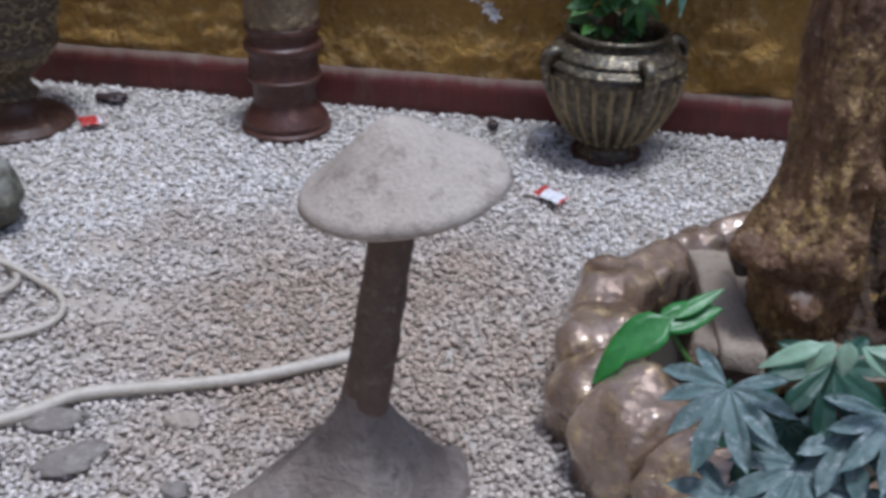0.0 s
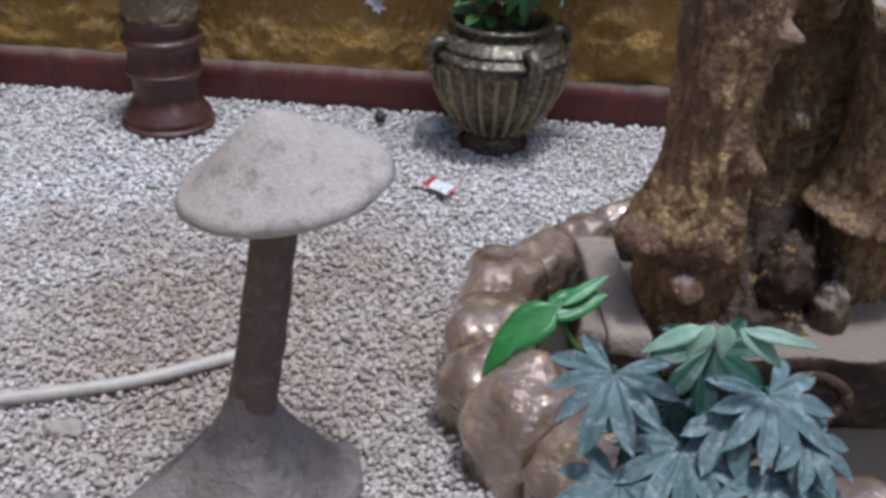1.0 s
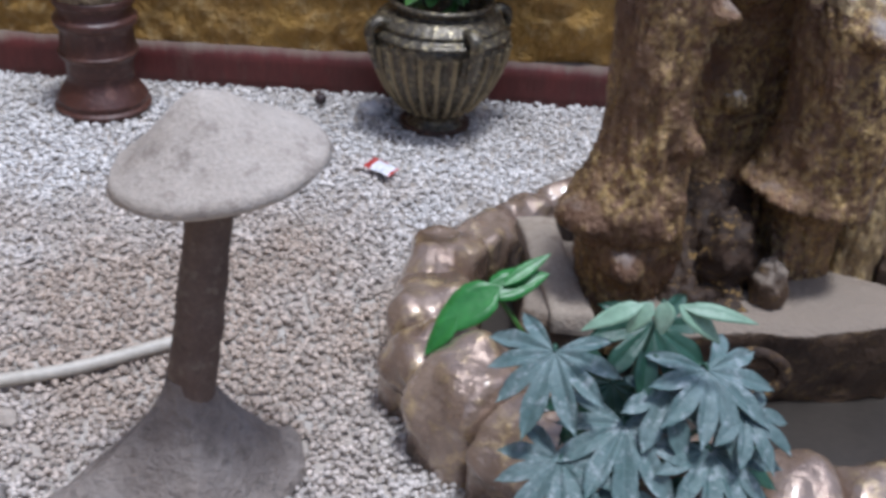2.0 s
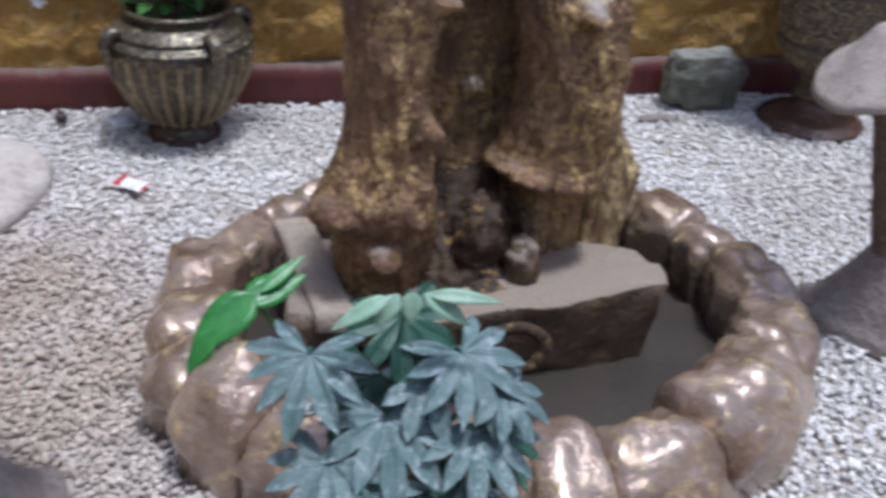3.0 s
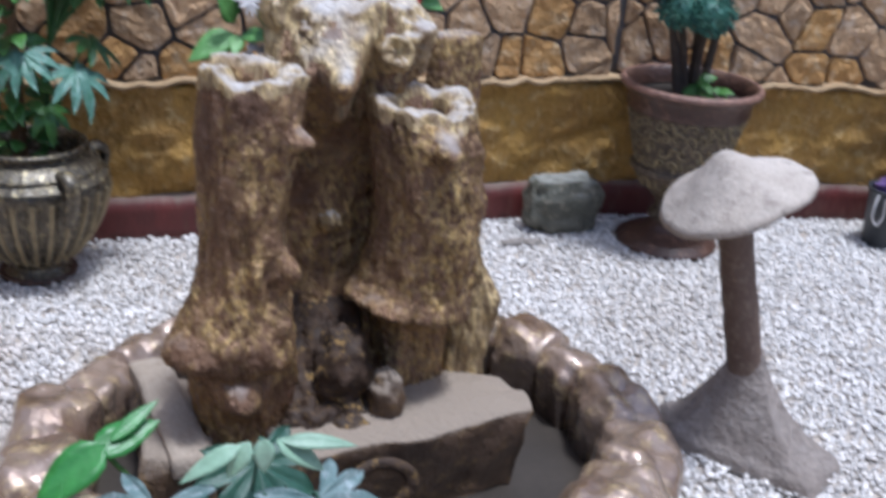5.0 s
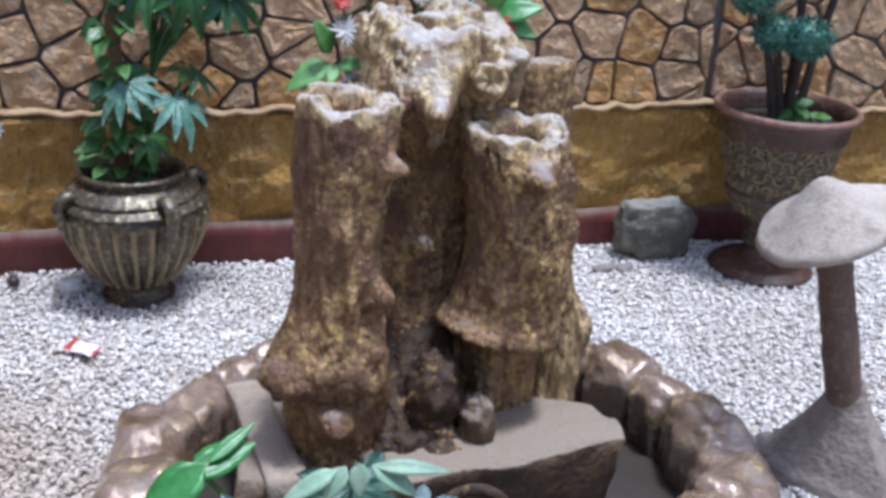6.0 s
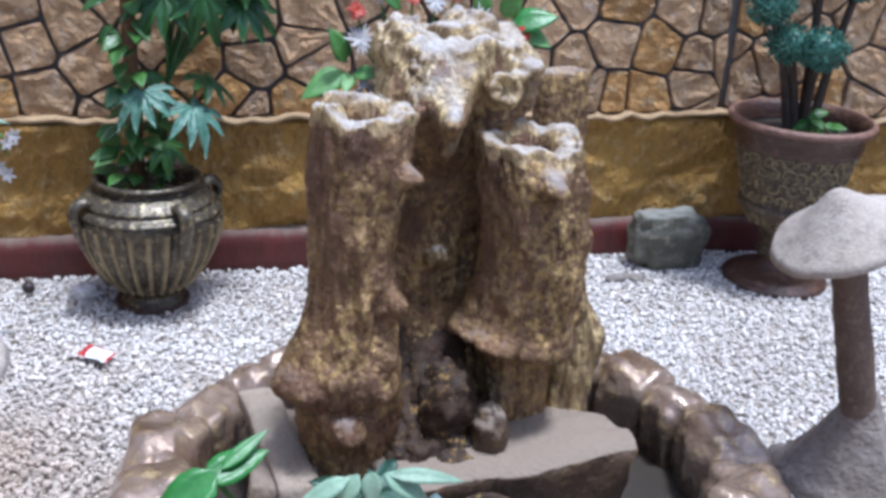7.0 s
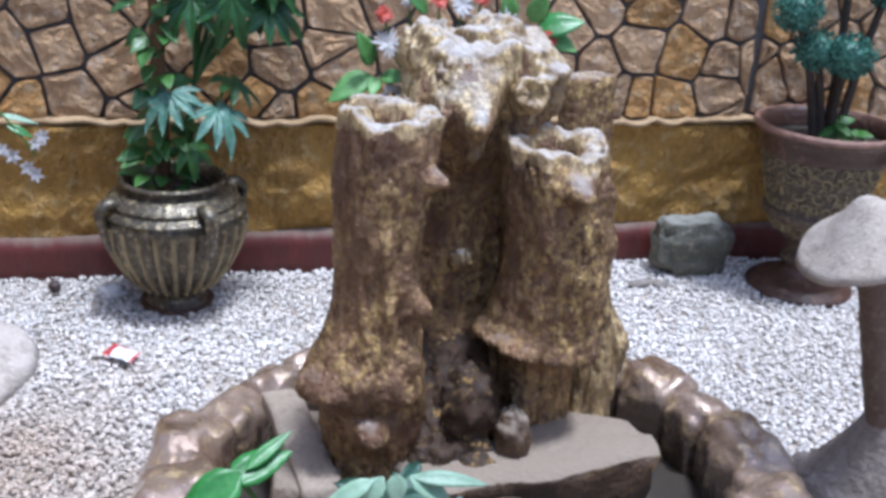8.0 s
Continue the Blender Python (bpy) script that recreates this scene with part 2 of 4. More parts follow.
def tube(points, radius, seg=10, taper=1.0):
    """A round bar along points, with its ends closed."""
    pts = [Vector(p) for p in points]
    verts, n = [], len(pts)
    whole = pts[-1] - pts[0]
    ref = Vector((0.1, 1, 0)) if abs(whole.z) > 0.8 * whole.length else Vector((0, 0, 1))
    for i, p in enumerate(pts):
        d = (pts[min(i + 1, n - 1)] - pts[max(i - 1, 0)]).normalized()
        a = d.cross(ref)
        a = a.normalized() if a.length > 1e-3 else Vector((1, 0, 0))
        b = d.cross(a)
        r = radius * (1 + (taper - 1) * i / max(n - 1, 1))
        for k in range(seg):
            w = math.tau * k / seg
            verts.append(p + a * math.cos(w) * r + b * math.sin(w) * r)
    faces = grid_faces(seg, n)
    faces += [tuple(range(seg)), tuple(reversed(range((n - 1) * seg, n * seg)))]
    return verts, faces


def curve(points, n=8):
    pts = [Vector(p) for p in points]
    out = []
    for i in range(len(pts) - 1):
        p0, p1, p2, p3 = pts[max(i - 1, 0)], pts[i], pts[i + 1], pts[min(i + 2, len(pts) - 1)]
        for k in range(n):
            t = k / n
            out.append(0.5 * ((2 * p1) + (p2 - p0) * t + (2 * p0 - 5 * p1 + 4 * p2 - p3) * t * t + (3 * p1 - p0 - 3 * p2 + p3) * t ** 3))
    return out + [pts[-1]]


def lump(size, seed, rough=0.18, seg=28, rows=18, flat=0.0, freq=2.2, square=1.0):
    """A rounded uneven stone that stands on z = 0."""
    verts = []
    for j in range(rows):
        v = -math.pi / 2 + math.pi * j / (rows - 1)
        for i in range(seg):
            u = math.tau * i / seg
            d = Vector((math.cos(u) * math.cos(v), math.sin(u) * math.cos(v), math.sin(v)))
            k = 1 + rough * fbm(d * freq + Vector((seed * 7.1, seed, 0)))
            q = [math.copysign(abs(c) ** square, c) for c in d]
            p = Vector((q[0] * size[0], q[1] * size[1], q[2] * size[2])) * k
            verts.append(Vector((p.x, p.y, max(p.z, -size[2] * (1 - flat)) + size[2] * (1 - flat))))
    return verts, grid_faces(seg, rows)


def blade(length, width, bend=0.3, fold=0.25, tip=1.0, n=6, thick=0.0012):
    """One pointed leaf along +y, folded at the midrib, drooping by bend."""
    verts, faces = [], []
    for side in (1, -1):
        for j in range(n + 1):
            t = j / n
            w = width * 0.5 * (math.sin(math.pi * min(1, t ** 0.75 * 0.98 + 0.02)) ** 0.85) * (1 - 0.15 * t * tip)
            z = -bend * length * t * t
            for x in (-w, -w * 0.5, 0, w * 0.5, w):
                verts.append((x, length * t, z + fold * abs(x) + side * thick))
    rows = n + 1
    for s in range(2):
        o = s * rows * 5
        for j in range(n):
            for i in range(4):
                q = (o + j * 5 + i, o + j * 5 + i + 1, o + j * 5 + 6 + i, o + j * 5 + 5 + i)
                faces.append(q if s == 0 else q[::-1])
    for j in range(n):
        for i in (0, 4):
            a, b = j * 5 + i, (j + 1) * 5 + i
            q = (a, b, b + rows * 5, a + rows * 5)
            faces.append(q if i == 0 else q[::-1])
    return verts, faces


def palmate(lobes, length, width, spread=250, bend=0.35, rnd=None, fold=0.12):
    """A hand-shaped leaf: pointed, finely toothed lobes joined by a web round the stalk, lying in the xy plane."""
    rnd = rnd or random
    web, per, rings, full = 0.46, 12, 8, max(0.45, 0.96 - width / length)
    sizes = [length * (1 - 0.30 * abs(2 * k / (lobes - 1) - 1)) * rnd.uniform(0.88, 1.06) for k in range(lobes)]
    sag = [bend * rnd.uniform(0.5, 1.5) for k in range(lobes)]
    turns = [rnd.uniform(-0.06, 0.06) for k in range(lobes)]
    outline = []
    step = radians(spread) / lobes
    for k in range(lobes):
        for q in range(per + (k == lobes - 1)):
            u = 2 * q / per - 1
            tooth = 0.035 * (q % 2) * (1 - abs(u))
            near = k if abs(u) < 0.9 else max(0, min(lobes - 1, k + (1 if u > 0 else -1)))
            size = sizes[k] if near == k else (sizes[k] + sizes[near]) / 2
            drop = sag[k] if near == k else (sag[k] + sag[near]) / 2
            # a lobe keeps its width for a while before it narrows to the tip
            far = size * (web + (1 - web) * (1 - abs(u)) ** full - tooth)
            outline.append((-radians(spread) / 2 + (k + 0.5 + 0.5 * u * (1 - 0.25 * (1 - abs(u)))) * step + turns[k] * (1 - abs(u)), far, u, drop))
    n = len(outline)
    verts = []
    for side in (1, -1):
        for j in range(rings + 1):
            t = j / rings
            for a, far, u, drop in outline:
                r = far * max(t, 0.02)
                z = -drop * r * r / length + fold * 1.6 * abs(u) * r * (1 - 0.5 * t) + 0.03 * length * noise.noise(Vector((math.sin(a) * r * 30, math.cos(a) * r * 30, length * 90)))
                verts.append((math.sin(a) * r, math.cos(a) * r, z + side * 0.0007))
    sheet = grid_faces(n, rings + 1, False)
    o = n * (rings + 1)
    faces = [f[::-1] for f in sheet] + [tuple(o + i for i in f) for f in sheet]
    edge = rings * n
    faces += [(edge + i, edge + i + 1, o + edge + i + 1, o + edge + i) for i in range(n - 1)]
    return verts, faces


def aim(loc, direction, up=(0, 0, 1), roll=0.0):
    """A pose whose y axis runs along direction."""
    y = Vector(direction).normalized()
    z = Vector(up)
    x = y.cross(z).normalized()
    z = x.cross(y)
    m = Matrix((x, y, z)).transposed().to_4x4()
    return Matrix.Translation(loc) @ m @ Matrix.Rotation(radians(roll), 4, "Y")


# ---- ground and walls ----
WALL_Y, CORNER_X, TURN = 3.862, 2.125, math.tan(radians(10.0))


def ground_height(x, y):
    hole = 0.16 if math.hypot(x - 0.66, y - 2.3) < 0.72 else 0.0
    return 0.008 * noise.noise(Vector((x * 1.3, y * 1.3, 3))) - hole


gv, nx, ny = [], 172, 132
for j in range(ny):
    for i in range(nx):
        gx, gy = -3.4 + 8.6 * i / (nx - 1), -2.2 + 6.6 * j / (ny - 1)
        gv.append((gx, gy, ground_height(gx, gy) - 0.012))
structure("ground", mesh("ground", gv, grid_faces(nx, ny, False), GROUND), "gritty brown bed under the gravel")


def wall_line(s):
    """Plan of the garden wall: straight, then turned towards the courtyard past its corner."""
    return (s, WALL_Y) if s <= CORNER_X else (s, WALL_Y - (s - CORNER_X) * TURN)


def ridge(x, z):
    """Relief of the carved lower plaster."""
    n = Vector((x * 2.6, 0, z * 4.5))
    return 0.030 * fbm(n, 4) + 0.024 * abs(noise.noise(Vector((x * 7 + z * 5, 4, z * 11 - x * 3)))) + 0.006 * noise.noise(Vector((x * 24, 1, z * 24)))


def wall_sheet(x0, x1, z0, z1, step, depth, relief):
    nu, nv = int((x1 - x0) / step) + 1, max(2, int((z1 - z0) / step) + 1)
    verts = []
    for j in range(nv):
        for i in range(nu):
            s, z = x0 + (x1 - x0) * i / (nu - 1), z0 + (z1 - z0) * j / (nv - 1)
            px, py = wall_line(s)
            verts.append((px, py - depth - relief(s, z), z))
    front = len(verts)
    for j in range(nv):
        for i in range(nu):
            px, py = wall_line(x0 + (x1 - x0) * i / (nu - 1))
            verts.append((px, py + 0.12, z0 + (z1 - z0) * j / (nv - 1)))
    faces = grid_faces(nu, nv, False)
    faces += [tuple(front + k for k in f[::-1]) for f in faces]
    top = (nv - 1) * nu
    for i in range(nu - 1):
        faces.append((top + i, top + i + 1, front + top + i + 1, front + top + i))
        faces.append((i + 1, i, front + i, front + i + 1))
    for j in range(nv - 1):
        a, b = j * nu, (j + 1) * nu
        faces.append((a, b, front + b, front + a))
        faces.append((b + nu - 1, a + nu - 1, front + a + nu - 1, front + b + nu - 1))
    return verts, faces


XL, XR, LEDGE_Z, TOP_Z = -3.1, 4.6, 0.585, 1.75
structure("wall_lower", mesh("wall_lower", *wall_sheet(XL, XR, 0.15, LEDGE_Z - 0.01, 0.017, -0.008, ridge), PLASTER),
          "ochre plaster wall with carved rock relief")
stone_wall = structure("wall_upper", mesh("wall_upper", *wall_sheet(XL, XR, LEDGE_Z + 0.004, TOP_Z, 0.12, -0.016, lambda s, z: 0.0), MORTAR),
                       "dark mortar of a crazy-paved stone wall")
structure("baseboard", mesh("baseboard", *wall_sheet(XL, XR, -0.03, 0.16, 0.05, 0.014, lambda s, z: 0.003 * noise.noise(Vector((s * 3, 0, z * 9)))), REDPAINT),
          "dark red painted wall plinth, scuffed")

# wavy plaster lip between the carved plaster and the stones
lv, nl, prof = [], 420, 9
for i in range(nl):
    s = XL + (XR - XL) * i / (nl - 1)
    px, py = wall_line(s)
    wave = 0.016 * noise.noise(Vector((s * 6, 1, 0))) + 0.022 * (0.5 - abs(noise.noise(Vector((s * 7.5, 2, 0)))) * 1.6)
    out = 0.046 + 0.018 * noise.noise(Vector((s * 8, 7, 0)))
    for k in range(prof):
        a = -math.pi / 2 + math.pi * k / (prof - 1)
        lv.append((px, py - out * math.cos(a) + 0.02, LEDGE_Z + wave + 0.016 * math.sin(a)))
structure("trim", mesh("trim", lv, [(f[0], f[1], f[2], f[3]) for f in grid_faces(prof, nl, False)], LEDGE), "wavy pale plaster lip along the wall")

# unseen plain walls added to close the courtyard; tall west one blocks sky light
for nm, x0, y0, x1, y1, tall in (("wall_west", -3.3, -2.1, -3.1, 4.0, 3.4), ("wall_east", 4.6, -2.1, 4.8, 3.9, 1.7), ("wall_south", -3.1, -2.1, 4.6, -1.9, 1.7)):
    bm = bmesh.new()
    bmesh.ops.create_cube(bm, size=1, matrix=Matrix.Translation(((x0 + x1) / 2, (y0 + y1) / 2, tall / 2 - 0.03)) @ Matrix.Diagonal((x1 - x0, y1 - y0, tall, 1)))
    bmesh.ops.bevel(bm, geom=bm.edges[:], offset=0.01, segments=2, affect="EDGES")
    me = bpy.data.meshes.new(nm)
    bm.to_mesh(me)
    bm.free()
    me.materials.append(PLAIN)
    structure(nm, me, "plain rendered wall, unseen, added to close the courtyard")


# ---- pool with its stone rim ----
CX, CY = 0.66, 2.30
pool = thing("pool", "round garden pool with a lacquered brown stone rim, dry", "pool", (CX, CY, 0))
pv = [(0, 0, -0.06)]
for j in range(1, 12):
    for i in range(60):
        r, a = 0.735 * j / 11, math.tau * i / 60
        pv.append((r * math.cos(a), r * math.sin(a), -0.06 + 0.006 * noise.noise(Vector((r * math.cos(a) * 4, r * math.sin(a) * 4, 0)))))
pf = [(0, 1 + i, 1 + (i + 1) % 60) for i in range(60)]
for j in range(10):
    for i in range(60):
        k = (i + 1) % 60
        pf.append((1 + j * 60 + i, 1 + (j + 1) * 60 + i, 1 + (j + 1) * 60 + k, 1 + j * 60 + k))
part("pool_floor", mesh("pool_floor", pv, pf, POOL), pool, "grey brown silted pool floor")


def rim_stone(a0, a1, seed, thick, high, shift):
    """One log-like stone of the rim: an uneven bulging bar along the arc."""
    rows, seg = max(22, int((a1 - a0) * 1.5)), 44
    verts = []
    for j in range(rows):
        t = j / (rows - 1)
        e = abs(2 * t - 1)
        deg = a0 + (a1 - a0) * (t * 1.05 - 0.025)
        a = radians(deg)
        k = (1.04 - 0.20 * e ** 3 + 0.03 * math.sin(t * 7 + seed * 2.1)) * (1 - 0.45 * (max(0, e - 0.84) / 0.16) ** 2.2)
        for i in range(seg):
            w = math.tau * i / seg
            c, s = math.cos(w), math.sin(w)
            d = Vector((c, s, t * (a1 - a0) / 13))
            n = 1 + 0.27 * fbm(d * 1.0 + Vector((seed * 5.3, 0, seed)), 2) + 0.085 * fbm(d * 2.4 + Vector((seed, 9, 0)), 3)
            sq = (abs(c) ** 4 + abs(s) ** 4) ** -0.07
            r = rim_radius(deg) + shift + thick * k * n * c * sq
            z = high * 0.87 + high * k * n * s * sq
            verts.append((r * math.cos(a), r * math.sin(a), z if s > -0.35 else -0.09))
    faces = grid_faces(seg, rows)
    faces += [tuple(reversed(range(seg))), tuple(range((rows - 1) * seg, rows * seg))]
    return verts, faces


def rim_radius(deg):
    """The ring is drawn in at the back and bulges at the front."""
    return 0.730 - 0.048 * math.exp(-(((deg - 105 + 180) % 360 - 180) / 58) ** 2) + 0.030 * math.exp(-((deg + 2) / 26) ** 2) + 0.055 * math.exp(-(((deg + 148 + 180) % 360 - 180) / 26) ** 2)


vary = random.Random(6)
SEAMS = [-179, -164, -152, -138, -118, -97, -85, -66, -38, -19, -11, 10, 21, 35, 52, 76, 100, 127, 141, 160, 181]
for k in range(len(SEAMS) - 1):
    mid = (SEAMS[k] + SEAMS[k + 1]) / 2
    big = 1.14 if -165 < mid < -50 else 0.74 if 15 < mid < 165 else 0.80 if -20 < mid < 16 else 0.95
    part("stone", mesh("stone", *rim_stone(SEAMS[k], SEAMS[k + 1], k + 1, 0.112 * big * vary.uniform(0.92, 1.08), 0.112 * big * vary.uniform(0.84, 1.12), vary.uniform(-0.018, 0.014)), RIM), pool)


# ---- fountain of cast tree stumps ----
fountain = thing("stump_fountain", "bronze-painted cast tree-stump fountain with dusty hollow tops", "fountain", (0, 0, 0))


def stump(path, seed, bumps=(), seg=110, rows=130, open_top=0.0, furrow=0.011, rim=0.022, lean=0.0):
    """A bark-covered stump. path: (x, y, z, rx, ry) from foot to top; bumps: (degrees, z, out, wide, high); open_top: depth of the hollow; lean: slope of the shelf at 0.42 m."""
    zs = [p[2] for p in path]
    verts = []

    def at(z):
        for k in range(len(path) - 1):
            a, b = path[k], path[k + 1]
            if z <= b[2]:
                p, q = path[max(k - 1, 0)], path[min(k + 2, len(path) - 1)]
                h = b[2] - a[2]
                t = (z - a[2]) / h
                f0, f1, f2, f3 = (1 + 2 * t) * (1 - t) ** 2, t * (1 - t) ** 2 * h, t * t * (3 - 2 * t), t * t * (t - 1) * h
                return [f0 * a[i] + f1 * (b[i] - p[i]) / (b[2] - p[2]) + f2 * b[i] + f3 * (q[i] - a[i]) / (q[2] - a[2]) for i in range(5)]
        return path[-1]
    for j in range(rows):
        z = zs[0] + (zs[-1] - zs[0]) * j / (rows - 1)
        x, y, _, rx, ry = at(z)
        for i in range(seg):
            a = math.tau * i / seg
            c, s = math.cos(a), math.sin(a)
            d = Vector((c * 1.2, s * 1.2, z * 4 + seed * 3.7))
            k = 1 + 0.085 * fbm(d, 2) + 0.035 * fbm(d * 2.6, 3)
            g = Vector((c * 8 + 1.2 * noise.noise(Vector((c * 2, s * 2, z * 8))), s * 8, z * 8 + seed))
            off = -furrow * abs(noise.noise(g)) * 1.8 + 0.45 * furrow * fbm(g * 2.2, 3) - 0.6 * furrow * abs(fbm(Vector((c * 3.3, s * 3.3, z * 14 + seed)), 2))
            for deg, bz, out, wide, high in bumps:
                da = (math.degrees(a) - deg + 180) % 360 - 180
                off += out * math.exp(-(da / wide) ** 2 - ((z - bz) / high) ** 2)
            top = 0.0
            if j > rows - 8:
                top = rim * fbm(Vector((c * 1.3, s * 1.3, seed)), 2) + 0.008 * s
            top *= (j - rows + 8) / 7
            tip = -lean * (rx * c) * math.exp(-((z - 0.42) / 0.06) ** 2)
            verts.append((x + (rx * k + off) * c, y + (ry * k + off) * s, z + top + tip))
    faces = grid_faces(seg, rows)
    base = (rows - 1) * seg
    x, y, z, rx, ry = path[-1]
    levels = ((0.975, 0.006), (0.93, 0.009), (0.86, 0.008), (0.78, 0.004), (0.70, 0.003), (0.60, -0.002), (0.52, -0.012), (0.48, -0.04), (0.44, -open_top * 0.7), (0.38, -open_top), (0.2, -open_top)) if open_top else \
             ((0.93, 0.008), (0.8, 0.012), (0.6, 0.015), (0.35, 0.012), (0.1, 0.01))
    prev = base
    for f, dz in levels:
        start = len(verts)
        for i in range(seg):
            vx, vy, vz = verts[base + i]
            n = (0.016 if rim > 0.01 else 0.002) * fbm(Vector((vx * 13, vy * 13, f * 2 + seed)), 4)
            hole = f - (0.16 * fbm(Vector(((vx - x) * 9, (vy - y) * 9, seed)), 2) if open_top and 0.5 < f < 0.9 else 0)
            back = 0.22 * (1 - f) * ry if open_top else 0
            verts.append((x + (vx - x) * hole, y + (vy - y) * hole + back, z + (vz - z) * f + dz + n))
        faces += [(prev + i, prev + (i + 1) % seg, start + (i + 1) % seg, start + i) for i in range(seg)]
        prev = start
    faces.append(tuple(range(prev, prev + seg)))
    return verts, faces


def crowned(me, top, deep):
    """The crumbling dusty crown of a stump takes the second material."""
    for p in me.polygons:
        c = p.center
        if c.z > top - deep * (0.55 + 0.9 * noise.noise(Vector((c.x * 22, c.y * 22, 1)))) and p.normal.z > -0.5:
            p.material_index = 1
    return me


# angle -90 looks at the camera
LEFT = [(0.40, 2.35, 0.0, 0.13, 0.12), (0.39, 2.335, 0.29, 0.136, 0.13), (0.372, 2.31, 0.38, 0.152, 0.147), (0.38, 2.305, 0.48, 0.128, 0.125), (0.392, 2.31, 0.58, 0.110, 0.112),
        (0.390, 2.32, 0.72, 0.106, 0.11), (0.400, 2.32, 0.90, 0.118, 0.115), (0.410, 2.33, 1.035, 0.124, 0.115)]
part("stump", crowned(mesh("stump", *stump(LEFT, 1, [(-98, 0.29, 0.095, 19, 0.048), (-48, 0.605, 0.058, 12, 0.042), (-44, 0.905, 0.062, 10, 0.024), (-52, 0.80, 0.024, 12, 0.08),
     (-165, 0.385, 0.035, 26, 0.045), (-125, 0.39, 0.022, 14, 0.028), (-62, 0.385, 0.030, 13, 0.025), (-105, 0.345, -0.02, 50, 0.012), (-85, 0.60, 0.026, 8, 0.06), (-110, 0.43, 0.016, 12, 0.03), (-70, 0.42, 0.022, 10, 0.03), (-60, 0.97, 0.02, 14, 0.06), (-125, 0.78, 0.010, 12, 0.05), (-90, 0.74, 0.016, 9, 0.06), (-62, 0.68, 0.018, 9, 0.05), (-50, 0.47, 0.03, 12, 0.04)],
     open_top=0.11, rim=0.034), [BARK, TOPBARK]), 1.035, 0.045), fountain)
RIGHT = [(0.85, 2.47, 0.08, 0.112, 0.10), (0.85, 2.465, 0.33, 0.112, 0.10), (0.838, 2.43, 0.388, 0.132, 0.122), (0.815, 2.388, 0.418, 0.166, 0.160), (0.820, 2.386, 0.432, 0.166, 0.160), (0.838, 2.395, 0.475, 0.153, 0.148),
         (0.862, 2.40, 0.62, 0.138, 0.14), (0.852, 2.40, 0.80, 0.138, 0.135), (0.838, 2.41, 0.935, 0.135, 0.12)]
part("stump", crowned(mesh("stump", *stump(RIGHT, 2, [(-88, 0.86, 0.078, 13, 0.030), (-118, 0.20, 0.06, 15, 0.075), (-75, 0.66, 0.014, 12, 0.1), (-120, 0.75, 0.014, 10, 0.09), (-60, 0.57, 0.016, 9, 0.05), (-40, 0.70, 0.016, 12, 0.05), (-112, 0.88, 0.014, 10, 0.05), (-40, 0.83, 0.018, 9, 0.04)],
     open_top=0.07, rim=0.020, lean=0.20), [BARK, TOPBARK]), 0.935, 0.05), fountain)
SPUR = [(1.01, 2.50, 0.10, 0.085, 0.09), (1.02, 2.50, 0.24, 0.085, 0.09), (1.025, 2.50, 0.37, 0.088, 0.085), (1.005, 2.50, 0.47, 0.066, 0.07), (0.985, 2.46, 0.60, 0.040, 0.05)]
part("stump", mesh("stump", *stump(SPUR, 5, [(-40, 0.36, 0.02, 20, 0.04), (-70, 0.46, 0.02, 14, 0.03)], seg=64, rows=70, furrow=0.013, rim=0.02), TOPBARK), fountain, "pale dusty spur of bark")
BACK = [(0.62, 2.52, 0.08, 0.27, 0.16), (0.62, 2.54, 0.28, 0.22, 0.12), (0.63, 2.60, 0.50, 0.20, 0.10), (0.64, 2.62, 0.78, 0.20, 0.11), (0.67, 2.58, 0.95, 0.20, 0.15),
        (0.69, 2.60, 1.07, 0.212, 0.17), (0.68, 2.60, 1.145, 0.18, 0.15)]
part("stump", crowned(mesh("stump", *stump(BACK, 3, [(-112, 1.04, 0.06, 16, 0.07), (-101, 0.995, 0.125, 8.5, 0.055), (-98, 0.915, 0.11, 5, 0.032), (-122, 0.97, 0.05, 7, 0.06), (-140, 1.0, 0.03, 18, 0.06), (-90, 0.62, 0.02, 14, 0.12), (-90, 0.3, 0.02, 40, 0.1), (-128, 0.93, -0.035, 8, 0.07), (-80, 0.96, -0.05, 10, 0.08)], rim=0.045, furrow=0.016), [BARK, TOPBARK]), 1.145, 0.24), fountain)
LOG = [(1.02, 2.72, 0.12, 0.080, 0.03), (1.02, 2.72, 0.6, 0.082, 0.03), (1.02, 2.72, 1.02, 0.080, 0.03)]
part("stump", mesh("stump", *stump(LOG, 4, (), seg=48, rows=40, rim=0.004, furrow=0.006), BARK), fountain, "flat split log with a sawn top")


def branch_stub(loc, facing, radius, length, seed):
    """A broken branch: a short flared collar round a hollow end, along +y."""
    prof = [(1.25, -0.4), (1.1, 0.0), (0.95, 0.45), (0.98, 0.85), (0.90, 1.0), (0.70, 0.99), (0.50, 0.90), (0.33, 0.84), (0.06, 0.82)]
    verts = []
    for r, t in smooth_profile(prof, 32):
        for i in range(32):
            a = math.tau * i / 32
            k = radius * r * (1 + 0.24 * fbm(Vector((math.cos(a) * 1.3, math.sin(a) * 1.3, seed + t)), 3))
            out = length * (t + 0.35 * fbm(Vector((math.cos(a), math.sin(a), seed * 3)), 2) * max(0, t))
            verts.append((k * math.cos(a), out, k * math.sin(a)))
    n = len(verts) // 32
    return moved((verts, grid_faces(32, n) + [tuple(range((n - 1) * 32, n * 32))]), aim(loc, facing))


